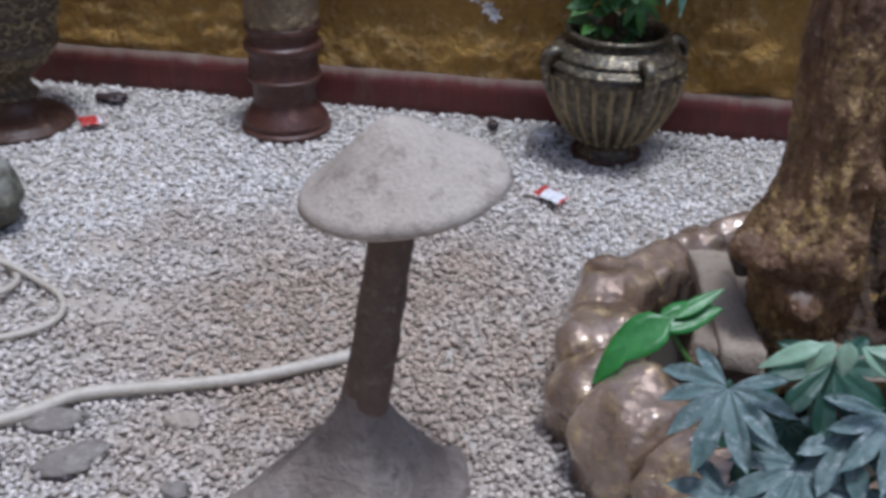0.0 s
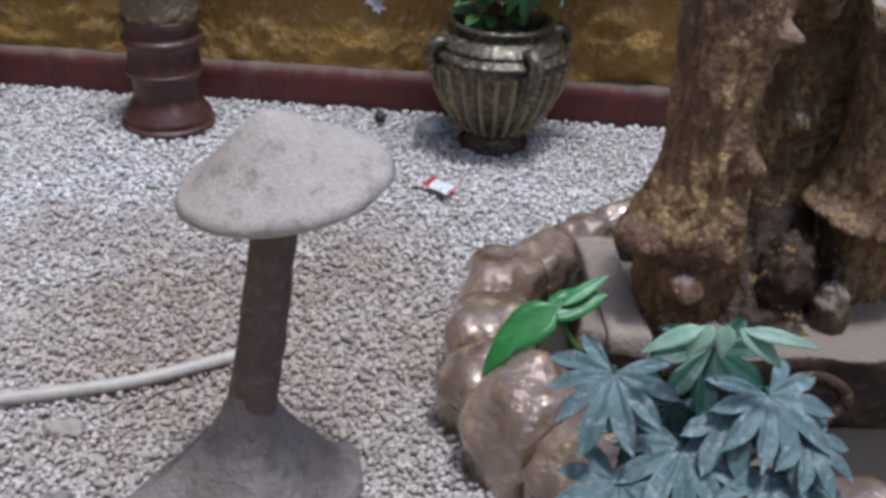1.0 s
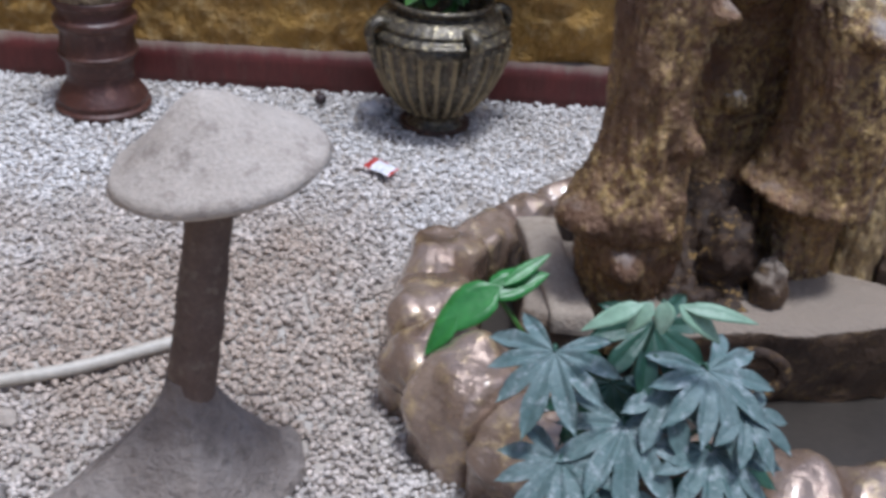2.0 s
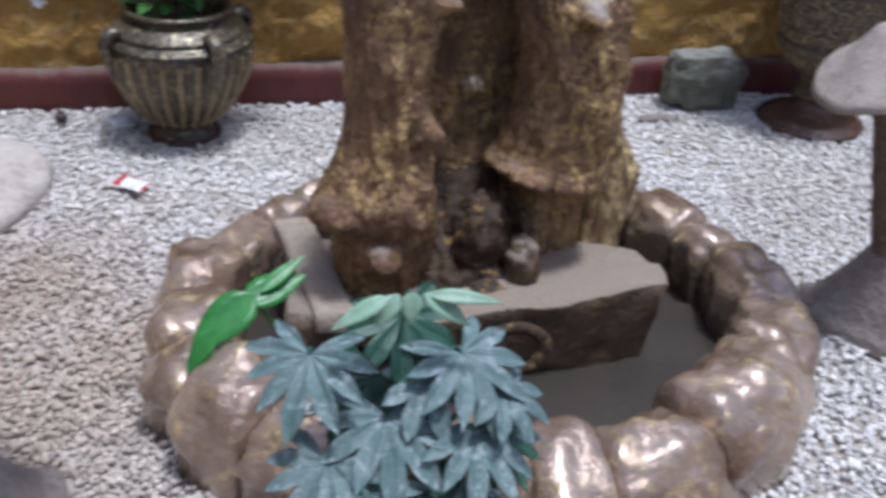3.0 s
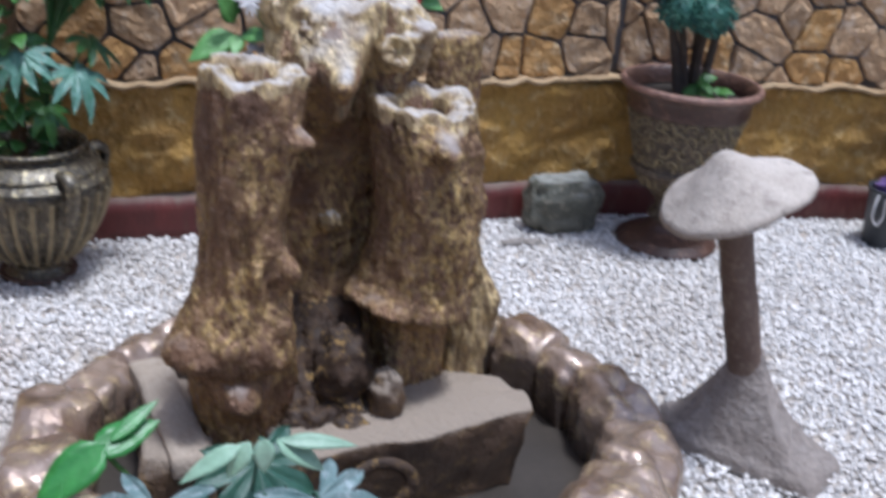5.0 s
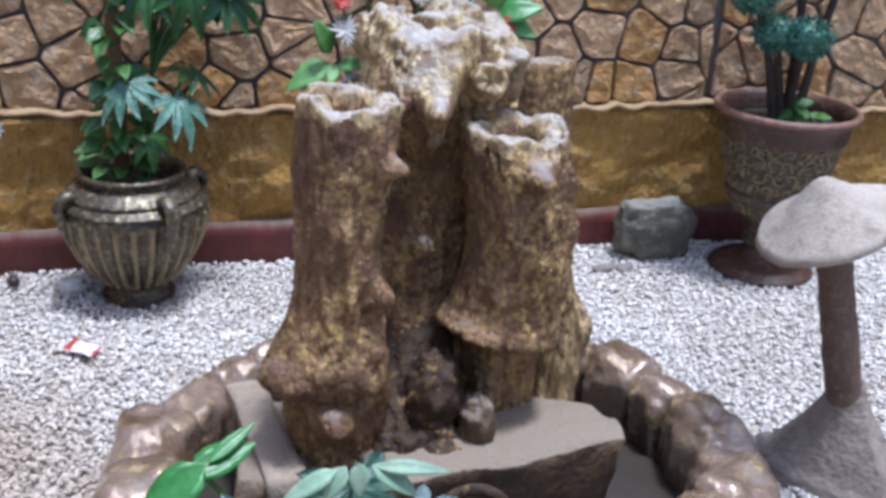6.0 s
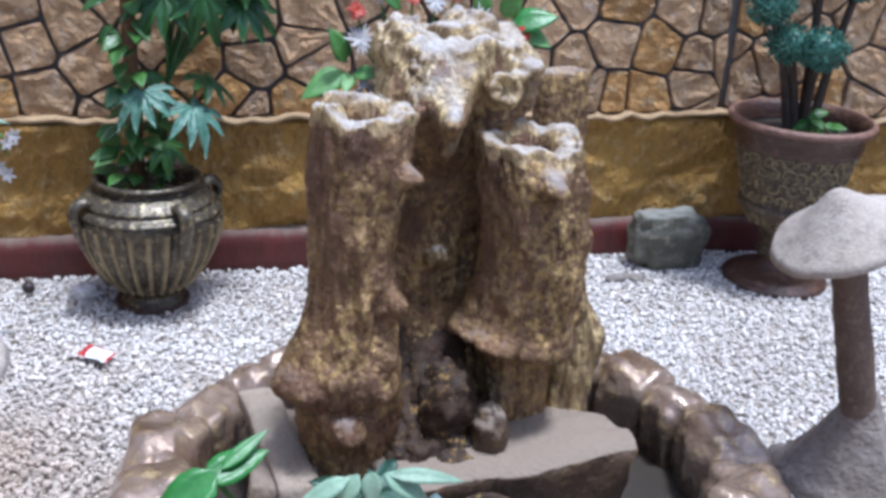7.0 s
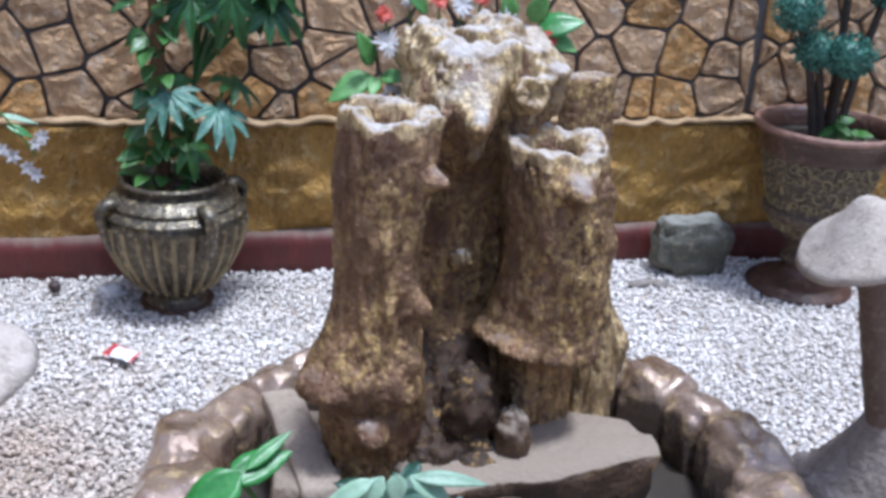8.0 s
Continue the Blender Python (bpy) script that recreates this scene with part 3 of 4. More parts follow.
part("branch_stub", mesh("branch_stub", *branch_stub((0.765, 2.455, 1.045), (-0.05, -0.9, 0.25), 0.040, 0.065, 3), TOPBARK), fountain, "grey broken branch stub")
part("knob", mesh("knob", *moved(lump((0.028, 0.035, 0.026), 17, 0.35, 28, 18), Matrix.Translation((0.637, 2.50, 0.58))), TOPBARK), fountain, "small pale knob")
HUMPS = [((0.545, 2.60, 1.03), (0.075, 0.09, 0.082), 4), ((0.705, 2.60, 1.02), (0.105, 0.10, 0.092), 5), ((0.80, 2.57, 0.97), (0.10, 0.11, 0.085), 6), ((0.63, 2.53, 0.99), (0.10, 0.10, 0.070), 8)]
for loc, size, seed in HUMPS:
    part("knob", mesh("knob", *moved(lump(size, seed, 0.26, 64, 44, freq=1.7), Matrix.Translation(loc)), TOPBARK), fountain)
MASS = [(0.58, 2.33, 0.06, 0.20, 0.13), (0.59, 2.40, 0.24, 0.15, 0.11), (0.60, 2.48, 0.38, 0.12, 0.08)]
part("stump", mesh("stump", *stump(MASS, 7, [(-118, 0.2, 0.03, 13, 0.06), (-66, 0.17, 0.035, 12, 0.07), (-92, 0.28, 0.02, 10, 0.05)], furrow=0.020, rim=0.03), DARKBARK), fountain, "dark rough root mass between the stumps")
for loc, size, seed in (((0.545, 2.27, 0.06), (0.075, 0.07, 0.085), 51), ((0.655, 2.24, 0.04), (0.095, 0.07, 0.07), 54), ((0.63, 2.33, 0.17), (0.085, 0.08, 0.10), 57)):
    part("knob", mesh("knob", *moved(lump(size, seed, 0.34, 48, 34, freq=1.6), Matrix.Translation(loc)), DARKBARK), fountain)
part("knob", mesh("knob", *moved(lump((0.045, 0.05, 0.075), 12, 0.25, 32, 24), Matrix.Translation((0.745, 2.265, 0.14))), SLABROCK), fountain)


def slab(outline, z0, z1, spread, seed, bulge=0.02):
    """A cast rock block: uneven top outline, sides that run out to the foot."""
    pts = []
    n = len(outline)
    for i in range(n):
        a, b = Vector(outline[i]), Vector(outline[(i + 1) % n])
        for k in range(8):
            pts.append(a.lerp(b, k / 8))
    c = sum(pts, Vector((0, 0))) / len(pts)
    verts, m = [], len(pts)
    rows = [(1 + spread, z0), (1 + spread * 0.85, z0 + (z1 - z0) * 0.3), (1 + spread * 0.45, z0 + (z1 - z0) * 0.55), (1 + spread * 0.25, z0 + (z1 - z0) * 0.8), (1.0, z1 - 0.006), (0.97, z1), (0.6, z1 + 0.004), (0.2, z1 + 0.006)]
    for f, z in rows:
        for p in pts:
            q = c + (p - c) * f
            nn = fbm(Vector((q.x * 9, q.y * 9, z * 14 + seed)), 3)
            verts.append((q.x + bulge * nn, q.y + bulge * 0.8 * nn, z + 0.006 * nn))
    return verts, grid_faces(m, len(rows)) + [tuple(range((len(rows) - 1) * m, len(rows) * m))]


block = part("slab", mesh("slab", *slab([(0.47, 2.09), (0.68, 2.13), (0.90, 2.15), (1.12, 2.19), (1.13, 2.30), (1.04, 2.45), (0.80, 2.56), (0.50, 2.50), (0.40, 2.30)], -0.06, 0.17, -0.10, 3, 0.028), SLABROCK), fountain,
             "brown rock block with a dusty flat top")
kv, kf = [], []
for j in range(10):
    for i in range(40):
        u, w = math.tau * i / 40, math.tau * j / 10
        r = 0.078 + 0.020 * math.cos(w) + 0.006 * noise.noise(Vector((math.cos(u) * 2, math.sin(u) * 2, 0)))
        kv.append((0.69 + r * math.cos(u), 2.085 + 0.012 * math.sin(w) - 0.15 * (0.11 - 0.115 - r * 0.75 * math.sin(u)), 0.075 + r * 0.75 * math.sin(u)))
kf = [((j * 40 + i), (j * 40 + (i + 1) % 40), (((j + 1) % 10) * 40 + (i + 1) % 40), (((j + 1) % 10) * 40 + i)) for j in range(10) for i in range(40)]
part("knot", mesh("knot", kv, kf, DARKBARK), block, "round knot relief")
part("slab", mesh("slab", *moved(slab([(-0.05, -0.22), (0.045, -0.25), (0.05, 0.20), (-0.05, 0.22)], 0, 0.05, 0.04, 6, 0.008), pose(0.225, 2.39, 0.135, 4, -6, 8)), SLABTOP), fountain,
     "pale dusty concrete strip")
part("slab", mesh("slab", *slab([(0.14, 2.20), (0.30, 2.16), (0.33, 2.55), (0.17, 2.60)], -0.06, 0.15, 0.1, 9), SLABROCK), fountain)


# ---- cement mushrooms ----
def mushroom(loc, top, cap_r, corners, turn, seed, lobe, tilt, peak, sharp, lift, shift, droop, raised, group="cement mushrooms", label=""):
    """A cement mushroom: concave pyramid foot, bent stem, wavy hat."""
    root = thing("mushroom_ornament", label, "garden ornament", loc, group)
    tx, ty, tz = top
    rows, seg = 30, 108
    verts = []
    for j in range(rows):
        t = j / (rows - 1)
        z = 0.30 * t
        for i in range(seg):
            a = math.tau * i / seg
            d = Vector((math.cos(a), math.sin(a)))
            far = 9.0
            n = len(corners)
            for q in range(n):
                p0, p1 = Vector(corners[q]), Vector(corners[(q + 1) % n])
                e = p1 - p0
                den = d.x * e.y - d.y * e.x
                if abs(den) > 1e-6:
                    s = (p0.x * e.y - p0.y * e.x) / den
                    u = (p0.x * d.y - p0.y * d.x) / den
                    if s > 0 and -1e-6 <= u <= 1 + 1e-6:
                        far = min(far, s)
            k = 0.043 + (far - 0.05) * ((1 - t) ** 1.5) * (0.95 if t > 0 else 1)
            if t < 0.12:
                k = 0.05 + (far - 0.05) * (0.93 - 0.55 * (t - 0.04))
            k *= 1 + 0.028 * fbm(Vector((d.x * 2.8, d.y * 2.4, t * 3 + seed)), 3)
            verts.append((k * d.x, k * d.y, z + 0.012 * noise.noise(Vector((d.x * 3, d.y * 3, t * 4 + seed))) * (1 - t)))
    part("foot", mesh("foot", verts, grid_faces(seg, rows) + [tuple(range((rows - 1) * seg, rows * seg))], BASECEM), root, "rough grey cement pyramid foot")
    line = curve([(tx * k, ty * k, 0.24 + (tz - 0.15) * k) for k in (0.0, 0.3, 0.65, 1.0)], 10)
    sv, sf = tube(line, 0.050, 20, 0.84)
    sv = [Vector(p) + 0.004 * Vector((noise.noise(Vector(p) * 22), noise.noise(Vector(p) * 22 + Vector((9, 0, 0))), 0)) for p in sv]
    part("stem", mesh("stem", sv, sf, STEM), root, "brown cement stem, slightly bent")
    hv, nr, ns = [], 26, 72
    under = 8
    for j in range(nr + under):
        for i in range(ns):
            a = math.tau * i / ns
            if j < nr:
                u = j / (nr - 1)
            else:
                u = 1 - 0.8 * (j - nr + 1) / under
            out = cap_r * (1 + 0.05 * math.sin(2 * a + seed) + 0.05 * math.cos(a - radians(lobe)))
            r = out * (0.01 + 0.99 * u)
            side = math.cos(a - radians(lobe))
            uu = math.hypot(r * math.cos(a) + shift * math.cos(radians(lobe)), r * math.sin(a) + shift * math.sin(radians(lobe))) / out
            dome = peak * math.exp(-(uu / sharp) ** 2) + 0.045 * (1 - u * u) + raised * u * u * max(0, side) ** 1.5 - droop * u * u * max(0, -side)
            dome += raised * math.exp(-((u - 0.75) / 0.25) ** 2) * max(0, side) ** 2
            dome += 0.006 * fbm(Vector((r * 14 * math.cos(a), r * 14 * math.sin(a), seed)), 3)
            if j == nr - 1:
                dome -= 0.012
            if j >= nr:
                edge = raised * max(0, side) ** 1.5 - droop * max(0, -side)
                dome = edge * u * u - 0.026 + 0.02 * (1 - u)
            hv.append((r * math.cos(a), r * math.sin(a), dome))
    hf = grid_faces(ns, nr + under)
    hf.append(tuple(reversed(range(ns))))
    hf.append(tuple(range((nr + under - 1) * ns, (nr + under) * ns)))
    m = Matrix.Translation((tx, ty, tz + lift)) @ pose(0, 0, 0, tilt[0], tilt[1], turn)
    part("hat", mesh("hat", *moved((hv, hf), m), CEMENT), root, "pale sandy cement hat with a wavy brim")
    return root


mushroom((-0.553, 1.68, 0), (0.068, 0.02, 0.655), 0.190, [(-0.327, -0.13), (0.073, -0.28), (0.238, 0.06), (0.193, 0.20), (-0.157, 0.20)], 0, 1.0, 20, (2, -6), 0.088, 0.56, 0.098, 0.0, 0.010, 0.006,
         label="pale cement mushroom ornament standing beside a cream hose")
mushroom((1.735, 2.17, 0), (-0.155, -0.01, 0.66), 0.187, [(0.070, -0.315), (0.250, -0.185), (0.20, 0.20), (-0.12, 0.22), (-0.20, 0.06)], 0, 2.0, 15, (-3, -15), 0.068, 0.40, 0.112, 0.022, 0.045, 0.006,
         label="pale cement mushroom ornament with a strongly bent stem")


# ---- pots ----
def fluted_pot(loc, turn):
    root = thing("fluted_pot", "dark bronze-glazed fluted garden pot with scroll handles", "plant pot", loc, "glazed pots")
    prof = smooth_profile([(0.105, 0.0), (0.110, 0.018), (0.098, 0.03), (0.090, 0.050), (0.125, 0.078), (0.180, 0.145), (0.224, 0.235), (0.242, 0.310), (0.244, 0.340), (0.238, 0.356)], 64)
    prof2 = smooth_profile([(0.240, 0.356), (0.247, 0.362), (0.243, 0.371), (0.226, 0.380), (0.219, 0.388), (0.224, 0.396), (0.206, 0.414), (0.180, 0.430), (0.168, 0.436), (0.167, 0.444), (0.177, 0.450), (0.183, 0.459), (0.180, 0.468),
                            (0.168, 0.470), (0.158, 0.458), (0.152, 0.43), (0.150, 0.37), (0.148, 0.34)], 68)

    def flute(a, r, z):
        k = max(0.0, min(1.0, (z - 0.07) / 0.05)) * max(0.0, min(1.0, (0.350 - z) / 0.03))
        return r - 0.018 * k * (0.5 + 0.5 * math.cos(26 * a)) ** 2
    part("body", mesh("body", *lathe(prof, 168, flute), GLAZE), root)
    part("neck", mesh("neck", *lathe(prof2, 120, lambda a, r, z: r - (0.004 * (0.5 + 0.5 * math.cos(40 * a)) ** 2 if 0.365 < z < 0.415 and r > 0.19 else 0), False), GLAZE), root)
    part("saucer", mesh("saucer", *lathe([(0.122, 0.0), (0.126, 0.003), (0.128, 0.016), (0.124, 0.019), (0.11, 0.018)], 48), TERRA), root, "dull brown saucer")
    part("soil", mesh("soil", *lathe([(0.150, 0.385), (0.12, 0.392), (0.05, 0.398), (0.004, 0.40)], 30), SOIL), root, "dark potting soil")
    hp = curve([(0.205, 0, 0.405), (0.235, 0, 0.412), (0.262, 0, 0.396), (0.266, 0, 0.365), (0.256, 0, 0.325), (0.246, 0, 0.285), (0.232, 0, 0.250)], 6)
    hv, hf = tube(hp, 0.020, 14, 0.7)
    hv = [(x, y * 1.5, z) for x, y, z in hv]
    # gilt ribs between the flutes
    rib_pts = [(r + 0.001, 0, z) for r, z in prof if 0.085 < z < 0.335]
    rib_mesh = mesh("rib", *tube(rib_pts[::3], 0.0078, 6, 1.25), GILT)
    for k in range(26):
        rib = part("rib", rib_mesh, root)
        rib.matrix_basis = Matrix.Rotation(math.tau * (k + 0.5) / 26, 4, "Z")
    for k in range(4):
        m = Matrix.Rotation(radians(turn + 90 * k), 4, "Z")
        part("handle", mesh("handle", *moved((hv, hf), m), GLAZE), root)
    return root


def ornate_pot(loc, scale=1.0, label="", turn=0.0):
    root = thing("pedestal_pot", label, "plant pot", loc, "pedestal pots")
    base = smooth_profile([(0.203, 0.0), (0.206, 0.012), (0.198, 0.022), (0.190, 0.026), (0.170, 0.040), (0.130, 0.052), (0.100, 0.066), (0.080, 0.085), (0.076, 0.105)], 56)
    foot = smooth_profile([(0.076, 0.105), (0.088, 0.116), (0.088, 0.130), (0.070, 0.150), (0.070, 0.18), (0.098, 0.215), (0.140, 0.255), (0.170, 0.30)], 48)
    body = smooth_profile([(0.170, 0.30), (0.188, 0.312), (0.188, 0.335), (0.176, 0.35), (0.192, 0.42), (0.212, 0.50), (0.226, 0.555)], 48)
    rim = smooth_profile([(0.226, 0.555), (0.236, 0.562), (0.240, 0.600), (0.246, 0.625), (0.262, 0.634), (0.272, 0.648), (0.270, 0.662), (0.258, 0.668), (0.242, 0.655), (0.232, 0.62), (0.226, 0.56), (0.222, 0.55)], 66)

    def relief(a, r, z):
        return r + 0.007 * noise.noise(Vector((math.cos(a) * 14, math.sin(a) * 14, z * 60))) * (1 if 0.20 < z < 0.29 or 0.36 < z < 0.54 else 0)
    for nm, pr, mt, fl in (("base", base, TERRA, None), ("pedestal", foot, ORNATE, relief), ("body", body, ORNATE, relief), ("rim", rim, TERRA, None)):
        v, f = lathe(pr, 144, fl, nm == "base")
        part(nm, mesh(nm, [(x * scale, y * scale, z * scale) for x, y, z in v], f, mt), root)
    part("soil", mesh("soil", *lathe([(0.228 * scale, 0.60 * scale), (0.1 * scale, 0.615 * scale), (0.005, 0.62 * scale)], 40), SOIL), root, "dark potting soil")
    lip = lathe(smooth_profile([(0.262, 0.6395), (0.2735, 0.648), (0.2725, 0.661), (0.262, 0.669), (0.252, 0.667)], 16), 96, None, False)
    part("lip", mesh("lip", [(x * scale, y * scale, z * scale + 0.001) for x, y, z in lip[0]], lip[1], WORNLIP), root, "worn pinkish lip")
    # scroll relief on the body
    rnd = random.Random(5)
    for k in range(150):
        a, z = math.tau * k / 150 + rnd.uniform(-0.03, 0.03), (0.375, 0.43, 0.485, 0.535, 0.275)[k % 5] + rnd.uniform(-0.008, 0.008)
        hand, start = rnd.choice((-1, 1)), rnd.uniform(0, math.tau)
        pts = []
        for i in range(14):
            w, q = start + hand * i / 13 * 6.5, 0.030 * (1 - i / 14) ** 1.3
            zz = min(0.55, z + q * math.sin(w))
            rr = (0.175 + (zz - 0.35) * 0.25 if zz > 0.33 else 0.152 + (zz - 0.275) * 0.65) + 0.002
            aa = a + q * math.cos(w) / rr
            pts.append((rr * scale * math.cos(aa), rr * scale * math.sin(aa), zz * scale))
        part("scroll", mesh("scroll", *tube(pts, 0.0055 * scale, 6, 0.5), GILT), root)
    return root


fluted_pot((-0.10, 3.612, 0), -62)
fluted_pot((3.50, 3.26, 0), -30)
ornate_pot((2.295, 3.545, 0), 1.0, "brown pedestal pot with gilt relief, holding a topiary bush")
ornate_pot((-2.27, 3.42, 0), 1.0, "brown pedestal pot with gilt relief on gravel")

pillar = thing("pedestal", "dark red-brown turned pedestal with a tan carved upper drum", "pedestal", (-1.29, 3.60, 0))
part("base", mesh("base", *lathe(smooth_profile([(0.165, 0.0), (0.168, 0.018), (0.156, 0.028), (0.158, 0.045), (0.150, 0.06), (0.130, 0.09), (0.118, 0.115), (0.116, 0.135)], 50), 72), REDBROWN), pillar)
part("shaft", mesh("shaft", *lathe(smooth_profile([(0.116, 0.135), (0.118, 0.19), (0.132, 0.20), (0.138, 0.215), (0.130, 0.228), (0.126, 0.30), (0.14, 0.315), (0.143, 0.335), (0.130, 0.35), (0.128, 0.38), (0.138, 0.39), (0.138, 0.41)], 66), 72,
     lambda a, r, z: r - (0.004 * (0.5 + 0.5 * math.cos(26 * a)) if 0.24 < z < 0.30 else 0)), REDBROWN), pillar)
part("drum", mesh("drum", *lathe(smooth_profile([(0.128, 0.41), (0.132, 0.43), (0.13, 0.56), (0.14, 0.62), (0.16, 0.66), (0.15, 0.68)], 40), 96,
     lambda a, r, z: r + 0.009 * noise.noise(Vector((math.cos(a) * 9, math.sin(a) * 9, z * 40)))), DRUM), pillar, "tan carved drum")

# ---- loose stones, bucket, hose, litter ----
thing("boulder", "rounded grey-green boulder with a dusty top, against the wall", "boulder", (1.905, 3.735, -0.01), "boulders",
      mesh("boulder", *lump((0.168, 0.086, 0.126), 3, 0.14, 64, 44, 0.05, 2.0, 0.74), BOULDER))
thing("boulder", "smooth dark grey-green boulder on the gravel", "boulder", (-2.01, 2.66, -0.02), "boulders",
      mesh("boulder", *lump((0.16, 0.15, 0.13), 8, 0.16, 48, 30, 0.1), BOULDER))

bucket = thing("bucket", "black plastic bucket with a bag and litter inside", "bucket", (3.24, 3.385, 0))
part("body", mesh("body", *lathe([(0.078, 0.0), (0.080, 0.004), (0.098, 0.235), (0.104, 0.238), (0.104, 0.25), (0.097, 0.25), (0.094, 0.23), (0.076, 0.012), (0.01, 0.01)], 48), BLACKPLASTIC), bucket)
part("handle", mesh("handle", *tube(curve([(-0.098, -0.03, 0.235), (-0.125, -0.05, 0.20), (-0.13, -0.055, 0.15), (-0.105, -0.06, 0.115), (-0.085, -0.065, 0.15), (-0.085, -0.06, 0.225)], 6), 0.005, 8), WHITEPETAL), bucket, "pale wire handle hanging down")
rag = thing("plastic_bag", "crumpled white and purple plastic bag in a bucket", "bag", (3.25, 3.385, 0.20))
part("bag_body", mesh("bag_body", *lump((0.062, 0.07, 0.045), 21, 0.5, 28, 18), PURPLE), rag)
part("bag_flap", mesh("bag_flap", *moved(lump((0.04, 0.05, 0.03), 22, 0.6, 24, 16), Matrix.Translation((0.035, -0.02, 0.035))), FOIL), rag)
part("tie", mesh("tie", *tube(curve([(-0.01, -0.075, 0.055), (-0.02, -0.112, 0.04), (-0.035, -0.108, -0.03), (-0.045, -0.098, -0.09)], 6), 0.008, 8, 0.6), FOIL), rag)

HZ = 0.022
thing("hose", "cream garden hose lying across the gravel", "hose", (0, 0, 0), "",
      mesh("hose", *tube(curve([(-2.6, 1.35, HZ), (-1.9, 1.50, HZ), (-1.436, 1.76, HZ), (-1.30, 1.885, HZ), (-1.103, 1.957, HZ), (-0.914, 2.033, HZ), (-0.74, 2.14, HZ), (-0.66, 2.185, HZ), (-0.60, 2.19, HZ)], 14), 0.0165, 14), HOSE))
thing("hose", "thin cream hose coiled in a loop on gravel", "hose", (0, 0, 0), "",
      mesh("hose", *tube(curve([(-2.5, 2.75, HZ), (-2.0, 2.55, HZ), (-1.80, 2.44, HZ), (-1.70, 2.33, HZ), (-1.76, 2.22, HZ + 0.012), (-1.95, 2.26, HZ + 0.02), (-1.90, 2.37, HZ + 0.03), (-1.777, 2.385, HZ + 0.03), (-1.658, 2.36, HZ), (-1.54, 2.28, HZ), (-1.508, 2.17, HZ),
           (-1.60, 2.075, HZ), (-1.8, 2.02, HZ), (-2.3, 2.0, HZ)], 12), 0.0095, 12), HOSE))


def wrapper(loc, size, turn, edge, seed, label, name="sweet_wrapper"):
    mats = [FOIL, REDPLASTIC]
    verts, nu, nv = [], 16, 10
    for side in (1, -1):
        for j in range(nv):
            for i in range(nu):
                u, v = i / (nu - 1) - 0.5, j / (nv - 1) - 0.5
                z = side * 0.010 * (1 - (2 * v) ** 2) * (1 - abs(2 * u) ** 5) + 0.007 * noise.noise(Vector((u * 6, v * 5, seed)))
                verts.append((u * size[0], v * size[1] * (1 + 0.15 * noise.noise(Vector((u * 9, 0, seed)))), z))
    faces, o = [], nu * nv
    for f in grid_faces(nu, nv, False):
        faces.append(f)
        faces.append(tuple(o + k for k in f[::-1]))
    me = mesh(name, verts, faces, mats)
    for p in me.polygons:
        u = p.center.x / size[0]
        p.material_index = 1 if u < -edge or u > 0.42 or p.center.y > size[1] * 0.34 else 0
    ob = thing(name, label, "litter", (0, 0, 0), "", me)
    ob.matrix_basis = pose(*loc, 6, 4, turn)


wrapper((-0.265, 3.172, 0.030), (0.105, 0.062), -32, 0.2, 1, "crumpled red and silver sweet wrapper on gravel")
thing("plastic_scrap", "crumpled translucent plastic scrap beside a pot", "litter", (-0.325, 3.655, 0.006), "", mesh("plastic_scrap", *lump((0.05, 0.035, 0.025), 61, 0.5, 24, 16, 0.2), FOIL))
wrapper((-1.985, 3.43, 0.035), (0.085, 0.07), 40, -0.25, 4, "crumpled red wrapper with a silver end on gravel")
thing("litter_scrap", "flat dark brown plastic scrap on gravel", "litter", (-2.02, 3.68, 0.012), "", mesh("litter_scrap", *lump((0.062, 0.042, 0.016), 31, 0.5, 24, 14, 0.2), DARKPLASTIC))
thing("dropped_fruit", "small dark dried fruit on gravel", "fruit", (-0.525, 3.715, 0.008), "", mesh("dropped_fruit", *lump((0.022, 0.02, 0.020), 32, 0.2, 20, 14, 0.1), DARKPLASTIC))
for k, (x, y, sx, sy, tz) in enumerate(((-1.03, 1.853, 0.045, 0.03, 20), (-1.33, 1.80, 0.07, 0.045, 10), (-1.22, 1.68, 0.075, 0.05, 40), (-1.42, 1.62, 0.06, 0.05, 0), (-0.96, 1.62, 0.03, 0.025, 0),
                                        (1.66, 3.60, 0.06, 0.03, 5), (1.72, 3.585, 0.04, 0.03, 30), (-0.75, 1.56, 0.028, 0.02, 10))):
    ob = thing("flat_stone", "flat grey-brown stone flake among the gravel" if k else "pale grey flat stone on the gravel", "stone", (0, 0, 0), "stone flakes",
               mesh("flat_stone", *lump((sx, sy, 0.016), 40 + k, 0.35, 24, 14, 0.2), DEBRIS if k else CEMENT))
    ob.matrix_basis = pose(x, y, -0.004, 0, 0, tz)


# ---- plants ----
DRY = (0.105, 1.72, 0.235)
def leaf_part(root, name, mat, leaves):
    """One mesh of leaves that hang on one stalk."""
    return part(name, mesh(name, *join(*leaves), mat), root)


